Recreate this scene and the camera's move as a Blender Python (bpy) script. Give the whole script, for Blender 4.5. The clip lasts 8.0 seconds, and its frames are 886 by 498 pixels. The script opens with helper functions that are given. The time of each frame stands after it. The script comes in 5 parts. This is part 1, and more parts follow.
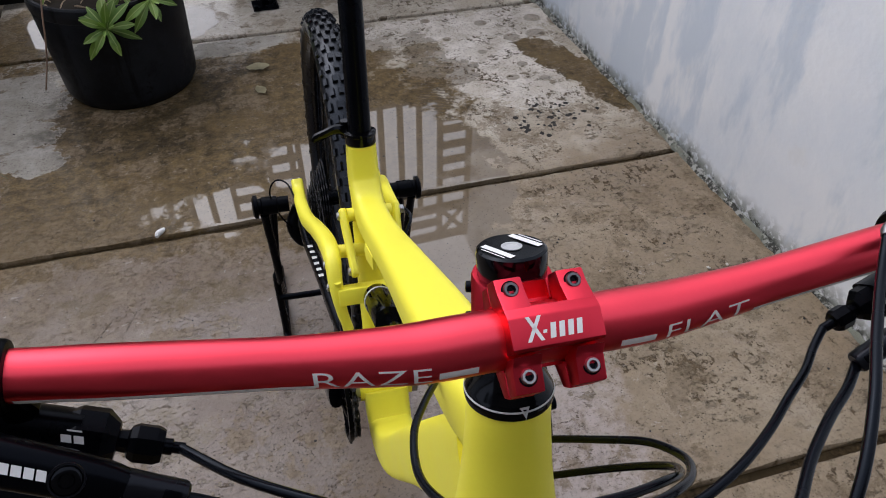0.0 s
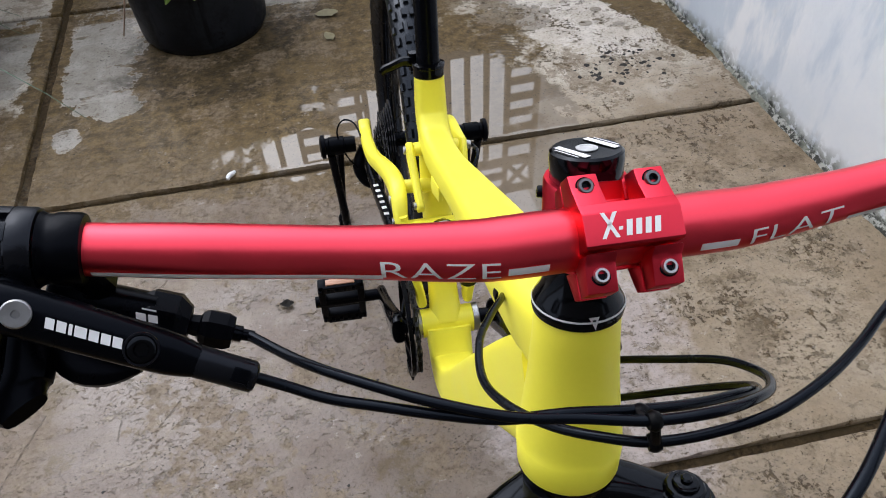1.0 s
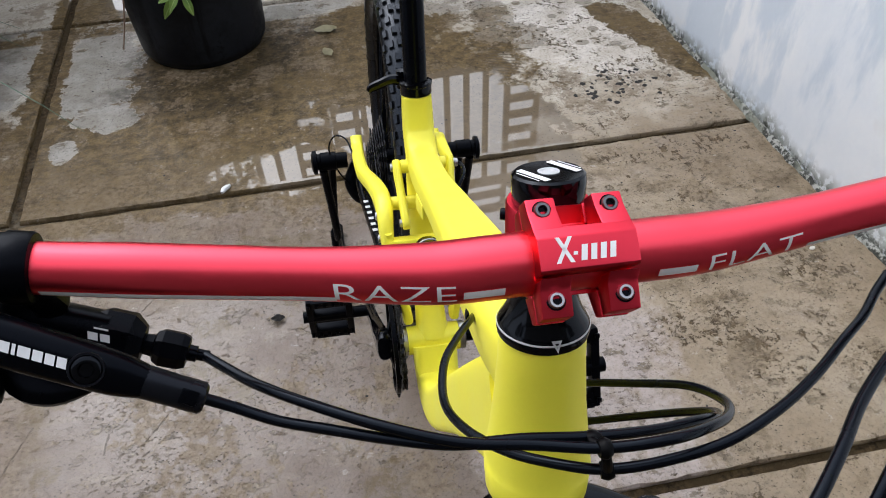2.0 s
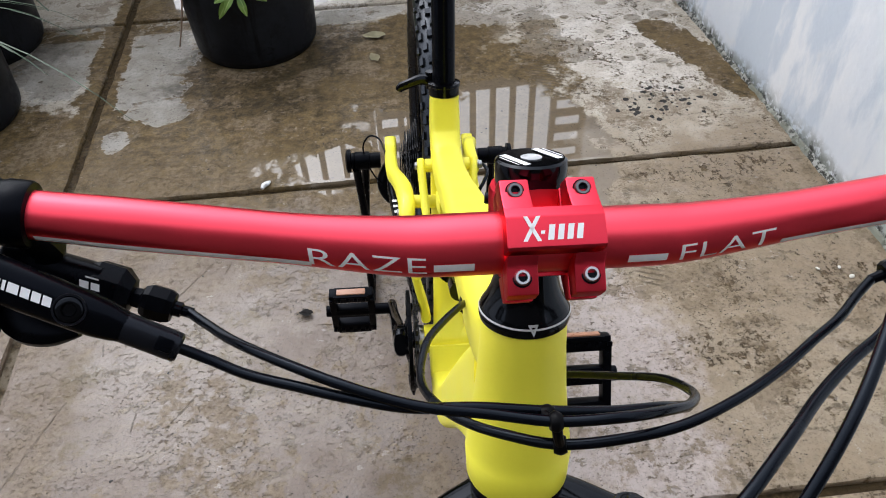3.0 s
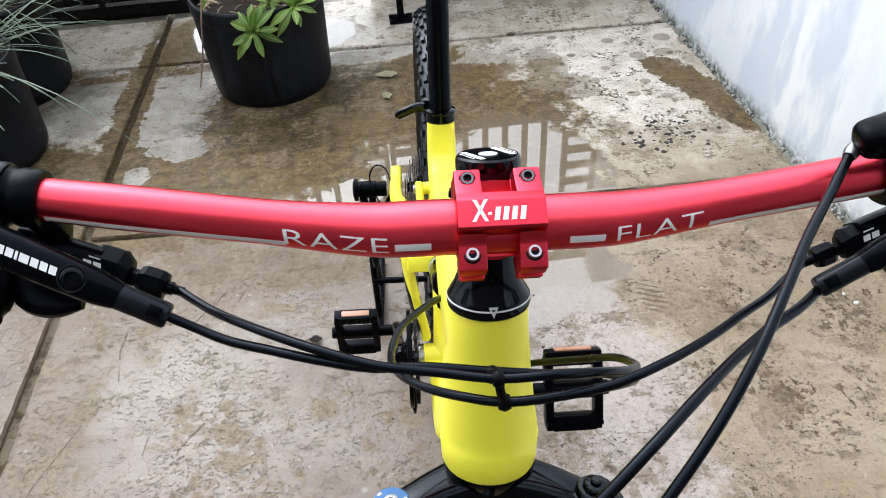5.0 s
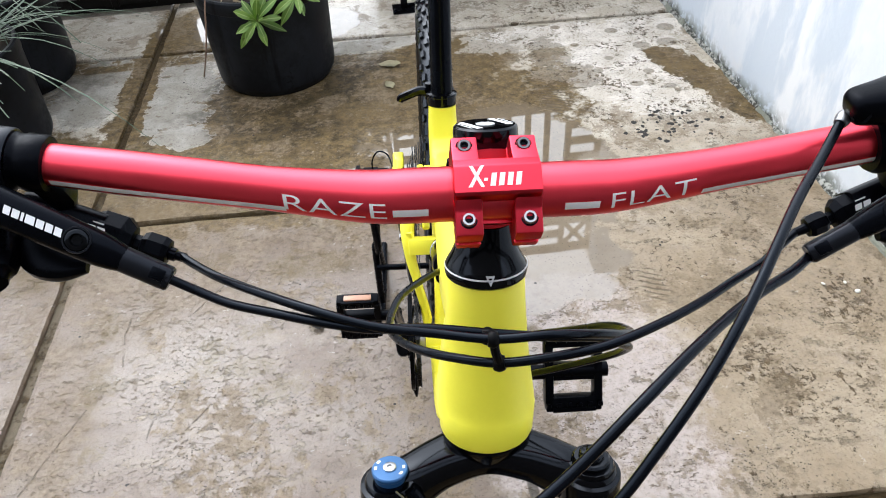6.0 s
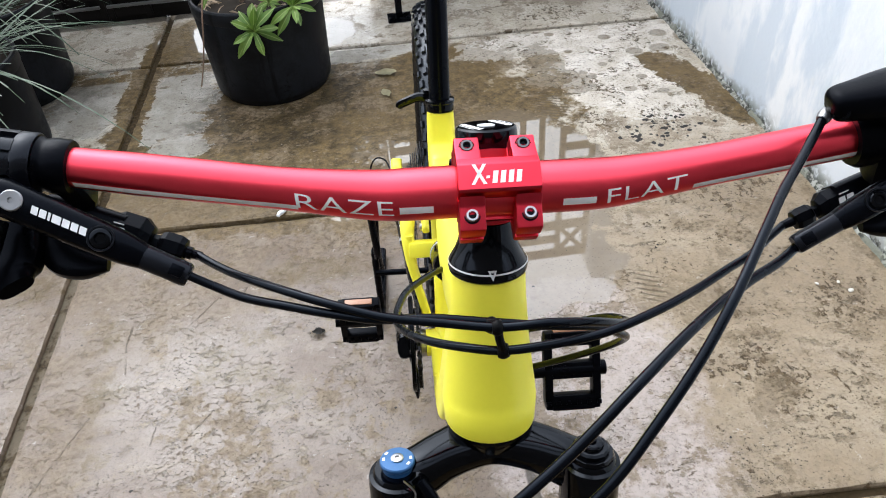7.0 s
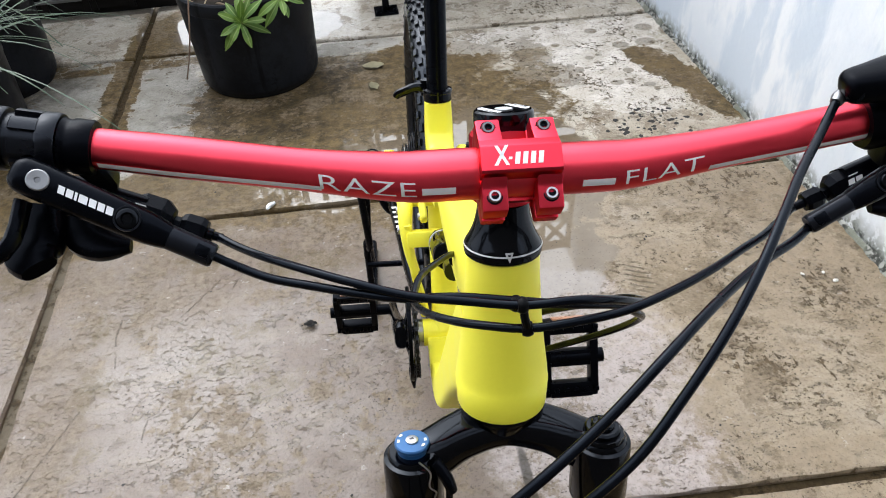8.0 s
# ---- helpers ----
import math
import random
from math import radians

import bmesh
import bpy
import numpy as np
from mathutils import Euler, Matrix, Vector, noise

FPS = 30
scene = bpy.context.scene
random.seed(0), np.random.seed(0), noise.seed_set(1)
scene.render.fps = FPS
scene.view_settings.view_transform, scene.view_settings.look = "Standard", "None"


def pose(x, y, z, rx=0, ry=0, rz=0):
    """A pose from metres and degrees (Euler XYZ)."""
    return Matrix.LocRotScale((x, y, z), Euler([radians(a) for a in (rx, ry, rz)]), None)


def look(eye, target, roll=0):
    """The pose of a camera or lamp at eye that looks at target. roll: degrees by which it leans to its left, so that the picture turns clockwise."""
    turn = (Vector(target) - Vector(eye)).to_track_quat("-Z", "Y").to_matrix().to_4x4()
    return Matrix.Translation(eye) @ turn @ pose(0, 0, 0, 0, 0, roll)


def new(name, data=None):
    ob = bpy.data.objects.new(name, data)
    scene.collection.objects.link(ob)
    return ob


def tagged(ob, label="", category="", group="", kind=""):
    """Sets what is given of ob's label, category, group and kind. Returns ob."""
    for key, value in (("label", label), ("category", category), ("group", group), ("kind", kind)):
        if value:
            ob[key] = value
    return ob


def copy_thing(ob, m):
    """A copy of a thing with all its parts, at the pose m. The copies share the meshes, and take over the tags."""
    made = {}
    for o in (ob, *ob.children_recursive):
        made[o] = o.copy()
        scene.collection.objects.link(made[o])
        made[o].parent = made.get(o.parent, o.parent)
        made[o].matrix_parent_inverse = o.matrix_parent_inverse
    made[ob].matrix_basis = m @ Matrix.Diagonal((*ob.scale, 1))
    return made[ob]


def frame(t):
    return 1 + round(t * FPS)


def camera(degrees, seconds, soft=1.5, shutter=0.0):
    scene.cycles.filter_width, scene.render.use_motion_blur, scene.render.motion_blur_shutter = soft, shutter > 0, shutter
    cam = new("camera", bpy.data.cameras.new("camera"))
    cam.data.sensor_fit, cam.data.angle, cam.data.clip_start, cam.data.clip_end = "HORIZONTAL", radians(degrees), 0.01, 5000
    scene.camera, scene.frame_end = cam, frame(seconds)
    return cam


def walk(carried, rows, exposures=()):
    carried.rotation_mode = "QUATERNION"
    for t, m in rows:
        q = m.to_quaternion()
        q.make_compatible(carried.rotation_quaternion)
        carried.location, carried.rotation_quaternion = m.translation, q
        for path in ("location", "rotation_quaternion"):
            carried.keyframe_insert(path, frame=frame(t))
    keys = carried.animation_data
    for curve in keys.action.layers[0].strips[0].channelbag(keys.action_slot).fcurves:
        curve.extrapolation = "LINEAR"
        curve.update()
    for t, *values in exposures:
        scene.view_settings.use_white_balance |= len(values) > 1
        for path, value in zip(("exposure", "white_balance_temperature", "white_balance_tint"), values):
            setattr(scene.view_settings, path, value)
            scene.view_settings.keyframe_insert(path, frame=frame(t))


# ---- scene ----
cam = camera(64.2, 8.0, 1.0)
PATH = [
    (0, (-0.013, 0.024, 1.348), (0.454, 1.382, -0.044), 0.8),
    (0.5, (-0.014, 0.02, 1.336), (0.331, 1.381, -0.088), -0.9),
    (1, (-0.021, 0.01, 1.319), (0.251, 1.338, -0.152), -3.1),
    (1.5, (-0.014, 0.01, 1.321), (0.267, 1.35, -0.138), -2.4),
    (2.8, (0.025, -0.011, 1.316), (0.24, 1.383, -0.102), -2.4),
    (3, (0.03, -0.02, 1.315), (0.192, 1.386, -0.098), -2.6),
    (3.5, (0.048, -0.038, 1.315), (0.172, 1.395, -0.074), -3.6),
    (4, (0.052, -0.053, 1.314), (0.153, 1.404, -0.052), -4.9),
    (4.2, (0.056, -0.059, 1.315), (0.171, 1.407, -0.04), -4.7),
    (5.5, (0.054, -0.084, 1.321), (0.174, 1.411, -0.002), -3.9),
    (6, (0.056, -0.092, 1.313), (0.166, 1.388, -0.027), -4.2),
    (6.5, (0.051, -0.099, 1.317), (0.161, 1.386, -0.019), -4.2),
    (7, (0.049, -0.111, 1.321), (0.172, 1.383, -0.004), -4.6),
    (7.5, (0.043, -0.119, 1.321), (0.166, 1.378, 0.001), -4.0),
    (8, (0.024, -0.117, 1.319), (0.195, 1.361, -0.018), -3.5),
]
EXPOSURES = [(0.0, 0.02, 5990, 13), (0.5, 0.03, 5990, 13), (1.0, 0.50, 5950, 10), (1.5, 0.53, 5940, 9), (3.0, 0.62, 6000, 9), (3.5, 0.90, 5950, 7.0), (4.0, 1.18, 5930, 6.0), (5.5, 1.08, 5960, 6.5), (6.0, 1.18, 5960, 6.5), (7.0, 1.07, 5970, 6.5), (8.0, 1.00, 5970, 6.5)]
walk(cam, [(t, look(eye, target, roll)) for t, eye, target, roll in PATH], EXPOSURES)

# ---- world and light: an overcast sky ----
world = bpy.data.worlds.new("overcast_sky")
scene.world = world
world.use_nodes = True
wn, wl = world.node_tree.nodes, world.node_tree.links
wn.clear()
SUN_EL, SUN_AZ = 50.0, -26.0
sky = wn.new("ShaderNodeTexSky")
sky.sky_type, sky.sun_disc = "NISHITA", False
sky.sun_elevation, sky.sun_rotation = radians(SUN_EL), radians(SUN_AZ)
sky.air_density, sky.dust_density, sky.ozone_density = 0.6, 9.0, 0.6
hsv = wn.new("ShaderNodeHueSaturation")
hsv.inputs["Saturation"].default_value = 0.5
wbg, wout = wn.new("ShaderNodeBackground"), wn.new("ShaderNodeOutputWorld")
wbg.inputs["Strength"].default_value = 0.15
wl.new(sky.outputs[0], hsv.inputs["Color"])
veil = wn.new("ShaderNodeMix")
veil.data_type = "RGBA"
veil.inputs["Factor"].default_value = 0.6
veil.inputs[7].default_value = (7.3, 7.4, 7.9, 1)
wl.new(hsv.outputs[0], veil.inputs[6])
wl.new(veil.outputs[2], wbg.inputs[0])
wl.new(wbg.outputs[0], wout.inputs[0])
sun_data = bpy.data.lights.new("sun", "SUN")
sun_data.energy, sun_data.angle, sun_data.color = 0.6, radians(85), (1.0, 0.99, 0.975)
sun_ob = new("sun", sun_data)
SUN_DIR = Vector((math.sin(radians(SUN_AZ)) * math.cos(radians(SUN_EL)), math.cos(radians(SUN_AZ)) * math.cos(radians(SUN_EL)), math.sin(radians(SUN_EL))))
sun_ob.matrix_world = look(SUN_DIR * 10, (0, 0, 0))


# ---- materials ----
class Graph:
    """Small helper to write node graphs."""

    def __init__(self, name):
        self.mat = bpy.data.materials.new(name)
        self.mat.use_nodes = True
        self.nodes, self.links = self.mat.node_tree.nodes, self.mat.node_tree.links
        self.bsdf = self.nodes["Principled BSDF"]

    def put(self, socket, value):
        if isinstance(value, bpy.types.NodeSocket):
            self.links.new(value, socket)
        elif isinstance(value, (tuple, list)) and len(value) == 3 and socket.type == "RGBA":
            socket.default_value = (*value, 1)
        else:
            socket.default_value = value

    def coords(self, kind="Object"):
        return self.nodes.new("ShaderNodeTexCoord").outputs[kind]

    def place(self):
        return self.nodes.new("ShaderNodeNewGeometry").outputs["Position"]

    def random(self):
        return self.nodes.new("ShaderNodeObjectInfo").outputs["Random"]

    def noise(self, vec, scale, detail=4.0, rough=0.55, out="Fac"):
        n = self.nodes.new("ShaderNodeTexNoise")
        self.put(n.inputs["Vector"], vec)
        self.put(n.inputs["Scale"], scale)
        self.put(n.inputs["Detail"], detail)
        self.put(n.inputs["Roughness"], rough)
        return n.outputs[out]

    def voronoi(self, vec, scale, feature="F1"):
        n = self.nodes.new("ShaderNodeTexVoronoi")
        n.feature = feature
        self.put(n.inputs["Vector"], vec)
        self.put(n.inputs["Scale"], scale)
        return n.outputs["Distance"]

    def math(self, op, a, b=0.0, c=0.0, clamp=False):
        n = self.nodes.new("ShaderNodeMath")
        n.operation, n.use_clamp = op, clamp
        for k, v in enumerate((a, b, c)):
            self.put(n.inputs[k], v)
        return n.outputs[0]

    def vec(self, op, a, b=(0, 0, 0)):
        n = self.nodes.new("ShaderNodeVectorMath")
        n.operation = op
        self.put(n.inputs[0], a)
        self.put(n.inputs[1], b)
        return n.outputs["Value"] if op in ("LENGTH", "DISTANCE", "DOT_PRODUCT") else n.outputs["Vector"]

    def scaled(self, a, k):
        n = self.nodes.new("ShaderNodeVectorMath")
        n.operation = "SCALE"
        self.put(n.inputs[0], a)
        self.put(n.inputs["Scale"], k)
        return n.outputs["Vector"]

    def ramp(self, fac, lo, hi, a=0.0, b=1.0):
        n = self.nodes.new("ShaderNodeMapRange")
        n.interpolation_type = "SMOOTHSTEP"
        for k, v in zip(("Value", "From Min", "From Max", "To Min", "To Max"), (fac, lo, hi, a, b)):
            self.put(n.inputs[k], v)
        return n.outputs["Result"]

    def mix(self, fac, a, b, blend="MIX"):
        n = self.nodes.new("ShaderNodeMix")
        n.data_type, n.blend_type = "RGBA", blend
        self.put(n.inputs["Factor"], fac)
        self.put(n.inputs[6], a)
        self.put(n.inputs[7], b)
        return n.outputs[2]

    def bump(self, height, strength=0.3, distance=0.002, normal=None):
        n = self.nodes.new("ShaderNodeBump")
        self.put(n.inputs["Height"], height)
        self.put(n.inputs["Strength"], strength)
        self.put(n.inputs["Distance"], distance)
        if normal:
            self.put(n.inputs["Normal"], normal)
        return n.outputs[0]

    def done(self, **inputs):
        for key, value in inputs.items():
            self.put(self.bsdf.inputs[key.replace("_", " ")], value)
        return self.mat


def plain(name, color, rough=0.5, metal=0.0, vary=0.12, grain=60.0, bump=0.08, blotch=7.0, coat=0.0, specular=0.5, coat_rough=0.2, coat_ior=1.5, edge=(1, 1, 1)):
    """A painted, moulded or metal surface with fine grain and broad unevenness."""
    g = Graph(name)
    co = g.coords()
    fine, broad = g.noise(co, grain, 5), g.noise(co, blotch, 3)
    tone = g.math("MULTIPLY_ADD", broad, 2 * vary, 1 - vary)
    tone = g.math("MULTIPLY", tone, g.math("MULTIPLY_ADD", fine, vary, 1 - vary / 2))
    col = g.vec("SCALE", tuple(color))
    g.put(col.node.inputs["Scale"], tone)
    r = g.math("MULTIPLY_ADD", broad, 0.2, rough - 0.1, clamp=True)
    return g.done(Base_Color=col, Roughness=r, Metallic=metal, Normal=g.bump(fine, bump, 0.0006), Coat_Weight=coat, Coat_Roughness=coat_rough, Coat_IOR=coat_ior, Specular_IOR_Level=specular, Specular_Tint=edge)


M_RED = plain("red_anodised_aluminium", (0.93, 0.044, 0.080), 0.36, 1.0, 0.05, 420, 0.05, 30, coat=0.8, coat_rough=0.28, coat_ior=1.5, edge=(0.6, 0.10, 0.16))
M_RED_STEM = plain("red_anodised_stem", (0.74, 0.032, 0.060), 0.36, 1.0, 0.06, 500, 0.06, 60, coat=0.3, coat_rough=0.3, coat_ior=1.5, edge=(0.5, 0.09, 0.13))
M_YELLOW = plain("yellow_satin_paint", (0.95, 0.865, 0.055), 0.40, 0.0, 0.04, 300, 0.04, 12, specular=0.5)
M_BLACK = plain("black_anodised_metal", (0.0012, 0.0014, 0.0022), 0.26, 0.0, 0.25, 300, 0.06, 25, specular=0.09, edge=(0.72, 0.80, 1.0))
M_GLOSS = plain("black_gloss_paint", (0.0008, 0.0008, 0.0012), 0.12, 0.0, 0.2, 200, 0.02, 15, specular=0.22, edge=(0.8, 0.87, 1.0))
M_PLASTIC = plain("black_moulded_plastic", (0.0012, 0.0013, 0.0020), 0.30, 0.0, 0.25, 500, 0.12, 40, specular=0.06, edge=(0.75, 0.82, 1.0))
M_RUBBER = plain("black_rubber", (0.0016, 0.0016, 0.002), 0.4, 0.0, 0.3, 260, 0.2, 18, specular=0.08)
M_SATIN = plain("black_satin_plastic", (0.0028, 0.003, 0.0044), 0.3, 0.0, 0.2, 400, 0.08, 40, specular=0.26, edge=(0.8, 0.86, 1.0))
M_HOSE = plain("black_cable_housing", (0.0016, 0.0020, 0.0034), 0.25, 0.0, 0.2, 200, 0.05, 25, specular=0.17, edge=(0.7, 0.82, 1.0))
M_STEEL = plain("bare_steel", (0.42, 0.42, 0.43), 0.3, 1.0, 0.15, 300, 0.06, 60)
M_BOLT = plain("dark_steel_bolt", (0.16, 0.16, 0.165), 0.3, 1.0, 0.15, 300, 0.06, 60)
M_WHITE = plain("white_print", (0.78, 0.77, 0.76), 0.5, 0.0, 0.08, 500, 0.03, 90)
M_GREY_PRINT = plain("silver_print", (0.5, 0.5, 0.5), 0.4, 0.3, 0.1, 500, 0.03, 60)
M_BLUE = plain("blue_anodised_aluminium", (0.03, 0.105, 0.26), 0.35, 0.35, 0.12, 400, 0.05, 70)
M_REFLECTOR = plain("orange_reflector_plastic", (0.40, 0.20, 0.12), 0.3, 0.0, 0.2, 900, 0.3, 60)

M_TYRE = plain("damp_black_tyre", (0.004, 0.0042, 0.005), 0.28, 0.0, 0.4, 260, 0.3, 18, specular=0.35, edge=(0.75, 0.84, 1.0))
M_SOIL = plain("damp_soil", (0.022, 0.016, 0.011), 0.9, 0.0, 0.5, 120, 0.8, 15, specular=0.2)
M_GATE = plain("dark_painted_steel", (0.006, 0.005, 0.0045), 0.5, 0.0, 0.4, 120, 0.2, 4, specular=0.12)
M_LITTER = plain("white_litter", (0.8, 0.8, 0.78), 0.6)
M_DIRT = plain("dark_dirt", (0.02, 0.017, 0.014), 0.8, 0.0, 0.4, 200, 0.4, 40)


def pot_material():
    """Black moulded plastic with pale dust, splashes and darker wet runs."""
    g = Graph("dusty_black_plastic_pot")
    co = g.coords()
    dust = g.math("MULTIPLY", g.ramp(g.noise(co, 5, 6, 0.65), 0.40, 0.62), g.ramp(g.noise(co, 60, 6, 0.7), 0.35, 0.6, 0.45, 1.0))
    runs = g.ramp(g.noise(g.vec("MULTIPLY", co, (16, 16, 2)), 1.0, 5, 0.6), 0.56, 0.66)
    splash = g.math("MULTIPLY", g.ramp(g.noise(co, 26, 7, 0.7), 0.60, 0.65), 0.8)
    col = g.mix(dust, (0.004, 0.0045, 0.0058), (0.013, 0.0142, 0.017))
    col = g.mix(g.math("MAXIMUM", runs, splash), col, (0.0025, 0.0026, 0.003))
    return g.done(Base_Color=col, Roughness=g.math("MULTIPLY_ADD", dust, 0.3, 0.38), Specular_IOR_Level=0.14, Normal=g.bump(g.noise(co, 120, 4), 0.15, 0.001))


M_POT = pot_material()


def leaf_material(name, dark, light, vein):
    g = Graph(name)
    co = g.coords()
    side = g.math("ABSOLUTE", g.vec("DOT_PRODUCT", co, (1, 0, 0)))
    rib = g.ramp(side, 0.0006, 0.0028, 1.0, 0.0)
    tone = g.math("ADD", g.math("MULTIPLY", g.noise(co, 35, 4), 0.6), g.math("MULTIPLY", g.random(), 0.45), clamp=True)
    col = g.mix(rib, g.mix(tone, dark, light), vein)
    return g.done(Base_Color=col, Roughness=0.42, Normal=g.bump(g.noise(co, 160, 3), 0.25, 0.001), Subsurface_Weight=0.0, Transmission_Weight=0.0)


M_LEAF = leaf_material("green_succulent_leaf", (0.06, 0.15, 0.022), (0.30, 0.43, 0.08), (0.38, 0.48, 0.15))
M_BLADE = leaf_material("grey_green_blade", (0.012, 0.032, 0.014), (0.075, 0.120, 0.062), (0.11, 0.155, 0.09))
M_DRY = plain("dry_stem", (0.36, 0.24, 0.17), 0.7, 0.0, 0.3, 200, 0.2, 20)


def blob(g, p, warp, x, y, rx, ry, soft=0.25):
    """A soft-edged stain of about that place and size, 1 inside; warp breaks its outline."""
    d = g.vec("MULTIPLY", g.vec("SUBTRACT", p, (x, y, 0)), (1 / rx, 1 / ry, 0))
    return g.ramp(g.math("ADD", g.vec("LENGTH", d), warp), 1 - soft, 1 + soft, 1.0, 0.0)


def floor_material():
    """Worn concrete under a thin film of water: pale dry parts, brown soaked parts, standing water, pits."""
    g = Graph("worn_wet_concrete")
    p = g.place()
    n_big, n_mid, n_fine = g.noise(p, 2.2, 6, 0.62), g.noise(p, 9, 6, 0.62), g.noise(p, 60, 6, 0.65)
    n_edge = g.noise(p, 7.5, 9, 0.7)
    warp = g.math("MULTIPLY_ADD", n_edge, 1.5, -0.75)

    def union(items, soft=0.12, bend=warp):
        out = None
        for it in items:
            b = blob(g, p, bend, *it, soft)
            out = b if out is None else g.math("MAXIMUM", out, b)
        return out

    ragged = g.math("ADD", g.math("MULTIPLY", warp, 1.3), g.math("MULTIPLY_ADD", g.noise(p, 26, 6, 0.68), 1.5, -0.75))
    dry = union(DRY_PATCHES, 0.06, g.math("MULTIPLY", ragged, 0.75))
    wet = g.math("MULTIPLY", union(WET_AND_SHADE_PATCHES, 0.08), g.math("SUBTRACT", 1.0, dry), clamp=True)
    fresh = g.math("MAXIMUM", g.math("MAXIMUM", union(SOAKED, 0.05, ragged), g.math("MULTIPLY", union(DAMP, 0.05, ragged), 0.68)), g.math("MULTIPLY", union(DRIPS, 0.12, g.math("MULTIPLY", warp, 0.9)), 0.7))
    wet = g.math("MAXIMUM", wet, g.math("MAXIMUM", fresh, union(GULLIES, 0.2, g.math("MULTIPLY", warp, 0.9))))
    dry = g.math("MULTIPLY", dry, g.math("SUBTRACT", 1.0, fresh), clamp=True)
    pool = union(POOLS, 0.05)
    broken = g.math("MULTIPLY", union(PUDDLES, 0.1), g.ramp(g.noise(p, 13, 6, 0.65), 0.49, 0.55, 0.0, 0.8))
    pool = g.math("MAXIMUM", pool, broken)
    dryness = g.math("SUBTRACT", 1.0, pool, clamp=True)
    streaks = g.noise(g.vec("MULTIPLY", p, (4, 11, 1)), 2.0, 6, 0.65)
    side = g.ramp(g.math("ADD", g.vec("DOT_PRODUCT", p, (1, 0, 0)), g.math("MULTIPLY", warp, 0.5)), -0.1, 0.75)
    # sound concrete: grey-pink on one side, tan on the other; left darkened, right lightened to paint in the balance of
    # light
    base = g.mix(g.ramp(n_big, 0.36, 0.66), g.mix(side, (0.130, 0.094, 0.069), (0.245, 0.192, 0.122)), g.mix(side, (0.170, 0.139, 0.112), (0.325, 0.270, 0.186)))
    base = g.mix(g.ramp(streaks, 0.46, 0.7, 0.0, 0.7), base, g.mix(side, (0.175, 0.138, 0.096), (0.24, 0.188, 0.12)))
    base = g.mix(g.ramp(n_mid, 0.52, 0.72, 0.0, 0.5), base, (0.32, 0.284, 0.236))
    # brightness painted into the far floor, where too little light arrives
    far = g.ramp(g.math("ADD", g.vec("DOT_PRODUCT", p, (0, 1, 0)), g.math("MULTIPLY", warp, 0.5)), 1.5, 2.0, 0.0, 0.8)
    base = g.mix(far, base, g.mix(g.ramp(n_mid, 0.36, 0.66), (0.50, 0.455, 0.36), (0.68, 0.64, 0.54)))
    # dry parts follow the same painted balance, darker left and lighter right
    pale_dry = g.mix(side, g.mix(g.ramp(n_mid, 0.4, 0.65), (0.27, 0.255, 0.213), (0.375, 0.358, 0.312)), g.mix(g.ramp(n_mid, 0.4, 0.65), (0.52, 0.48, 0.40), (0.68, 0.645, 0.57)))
    base = g.mix(dry, base, g.mix(g.ramp(n_fine, 0.36, 0.46, 0.30, 0.0), pale_dry, (0.24, 0.21, 0.16)))
    # sky sheen painted as thin pale grey patches with a worn edge
    sheen = g.math("MULTIPLY", union(SHEEN_PATCHES, 0.35, g.math("MULTIPLY", ragged, 0.8)), g.ramp(g.noise(p, 20, 8, 0.72), 0.36, 0.52, 0.45, 1.0))
    base = g.mix(g.math("MULTIPLY", sheen, 0.8), base, g.mix(n_mid, (0.33, 0.285, 0.258), (0.50, 0.44, 0.405)))
    # soaked concrete: olive brown, mottled down to the grain
    grainy = g.noise(p, 28, 10, 0.78)
    wet_col = g.mix(g.ramp(grainy, 0.36, 0.64), (0.044, 0.030, 0.010), (0.175, 0.124, 0.052))
    wet_col = g.mix(g.ramp(n_big, 0.46, 0.66, 0.0, 0.8), wet_col, (0.140, 0.098, 0.040))
    wet_col = g.mix(g.math("MULTIPLY", g.ramp(g.noise(p, 52, 8, 0.75), 0.60, 0.66), g.ramp(n_mid, 0.48, 0.62)), wet_col, (0.36, 0.31, 0.22))
    col = g.mix(wet, base, wet_col)
    # shade and reflection of the pots, painted dark on the floor round them
    shade_or_silt = union(POT_SHADE, 0.5, ragged)
    col = g.mix(g.math("MULTIPLY", shade_or_silt, g.ramp(grainy, 0.35, 0.6, 0.85, 0.55)), col, (0.020, 0.014, 0.005))
    # pale tide line round the dry parts
    rim = g.math("MULTIPLY", g.math("MULTIPLY", dry, g.math("SUBTRACT", 1.0, dry)), 1.3, clamp=True)
    col = g.mix(rim, col, (0.62, 0.60, 0.54))
    col = g.mix(g.math("MULTIPLY", pool, 0.7), col, g.mix(n_mid, (0.118, 0.088, 0.052), (0.185, 0.148, 0.098)))
    # pits and dark specks in clusters, flaked skin, brown scuffs
    where = g.noise(p, 4.2, 5, 0.6)
    pits = g.math("MULTIPLY", g.ramp(g.voronoi(g.vec("MULTIPLY", p, (1, 1.5, 1)), 95), 0.12, 0.24, 1.0, 0.0), g.ramp(where, 0.44, 0.55))
    col = g.mix(g.math("MULTIPLY", pits, 0.9), col, (0.045, 0.036, 0.024))
    flaky = g.vec("MULTIPLY", p, (1, 1.45, 1))
    scab = g.math("MULTIPLY", g.ramp(g.noise(flaky, 62, 7, 0.66), 0.565, 0.60), g.ramp(g.noise(p, 6.5, 5, 0.65), 0.47, 0.58))
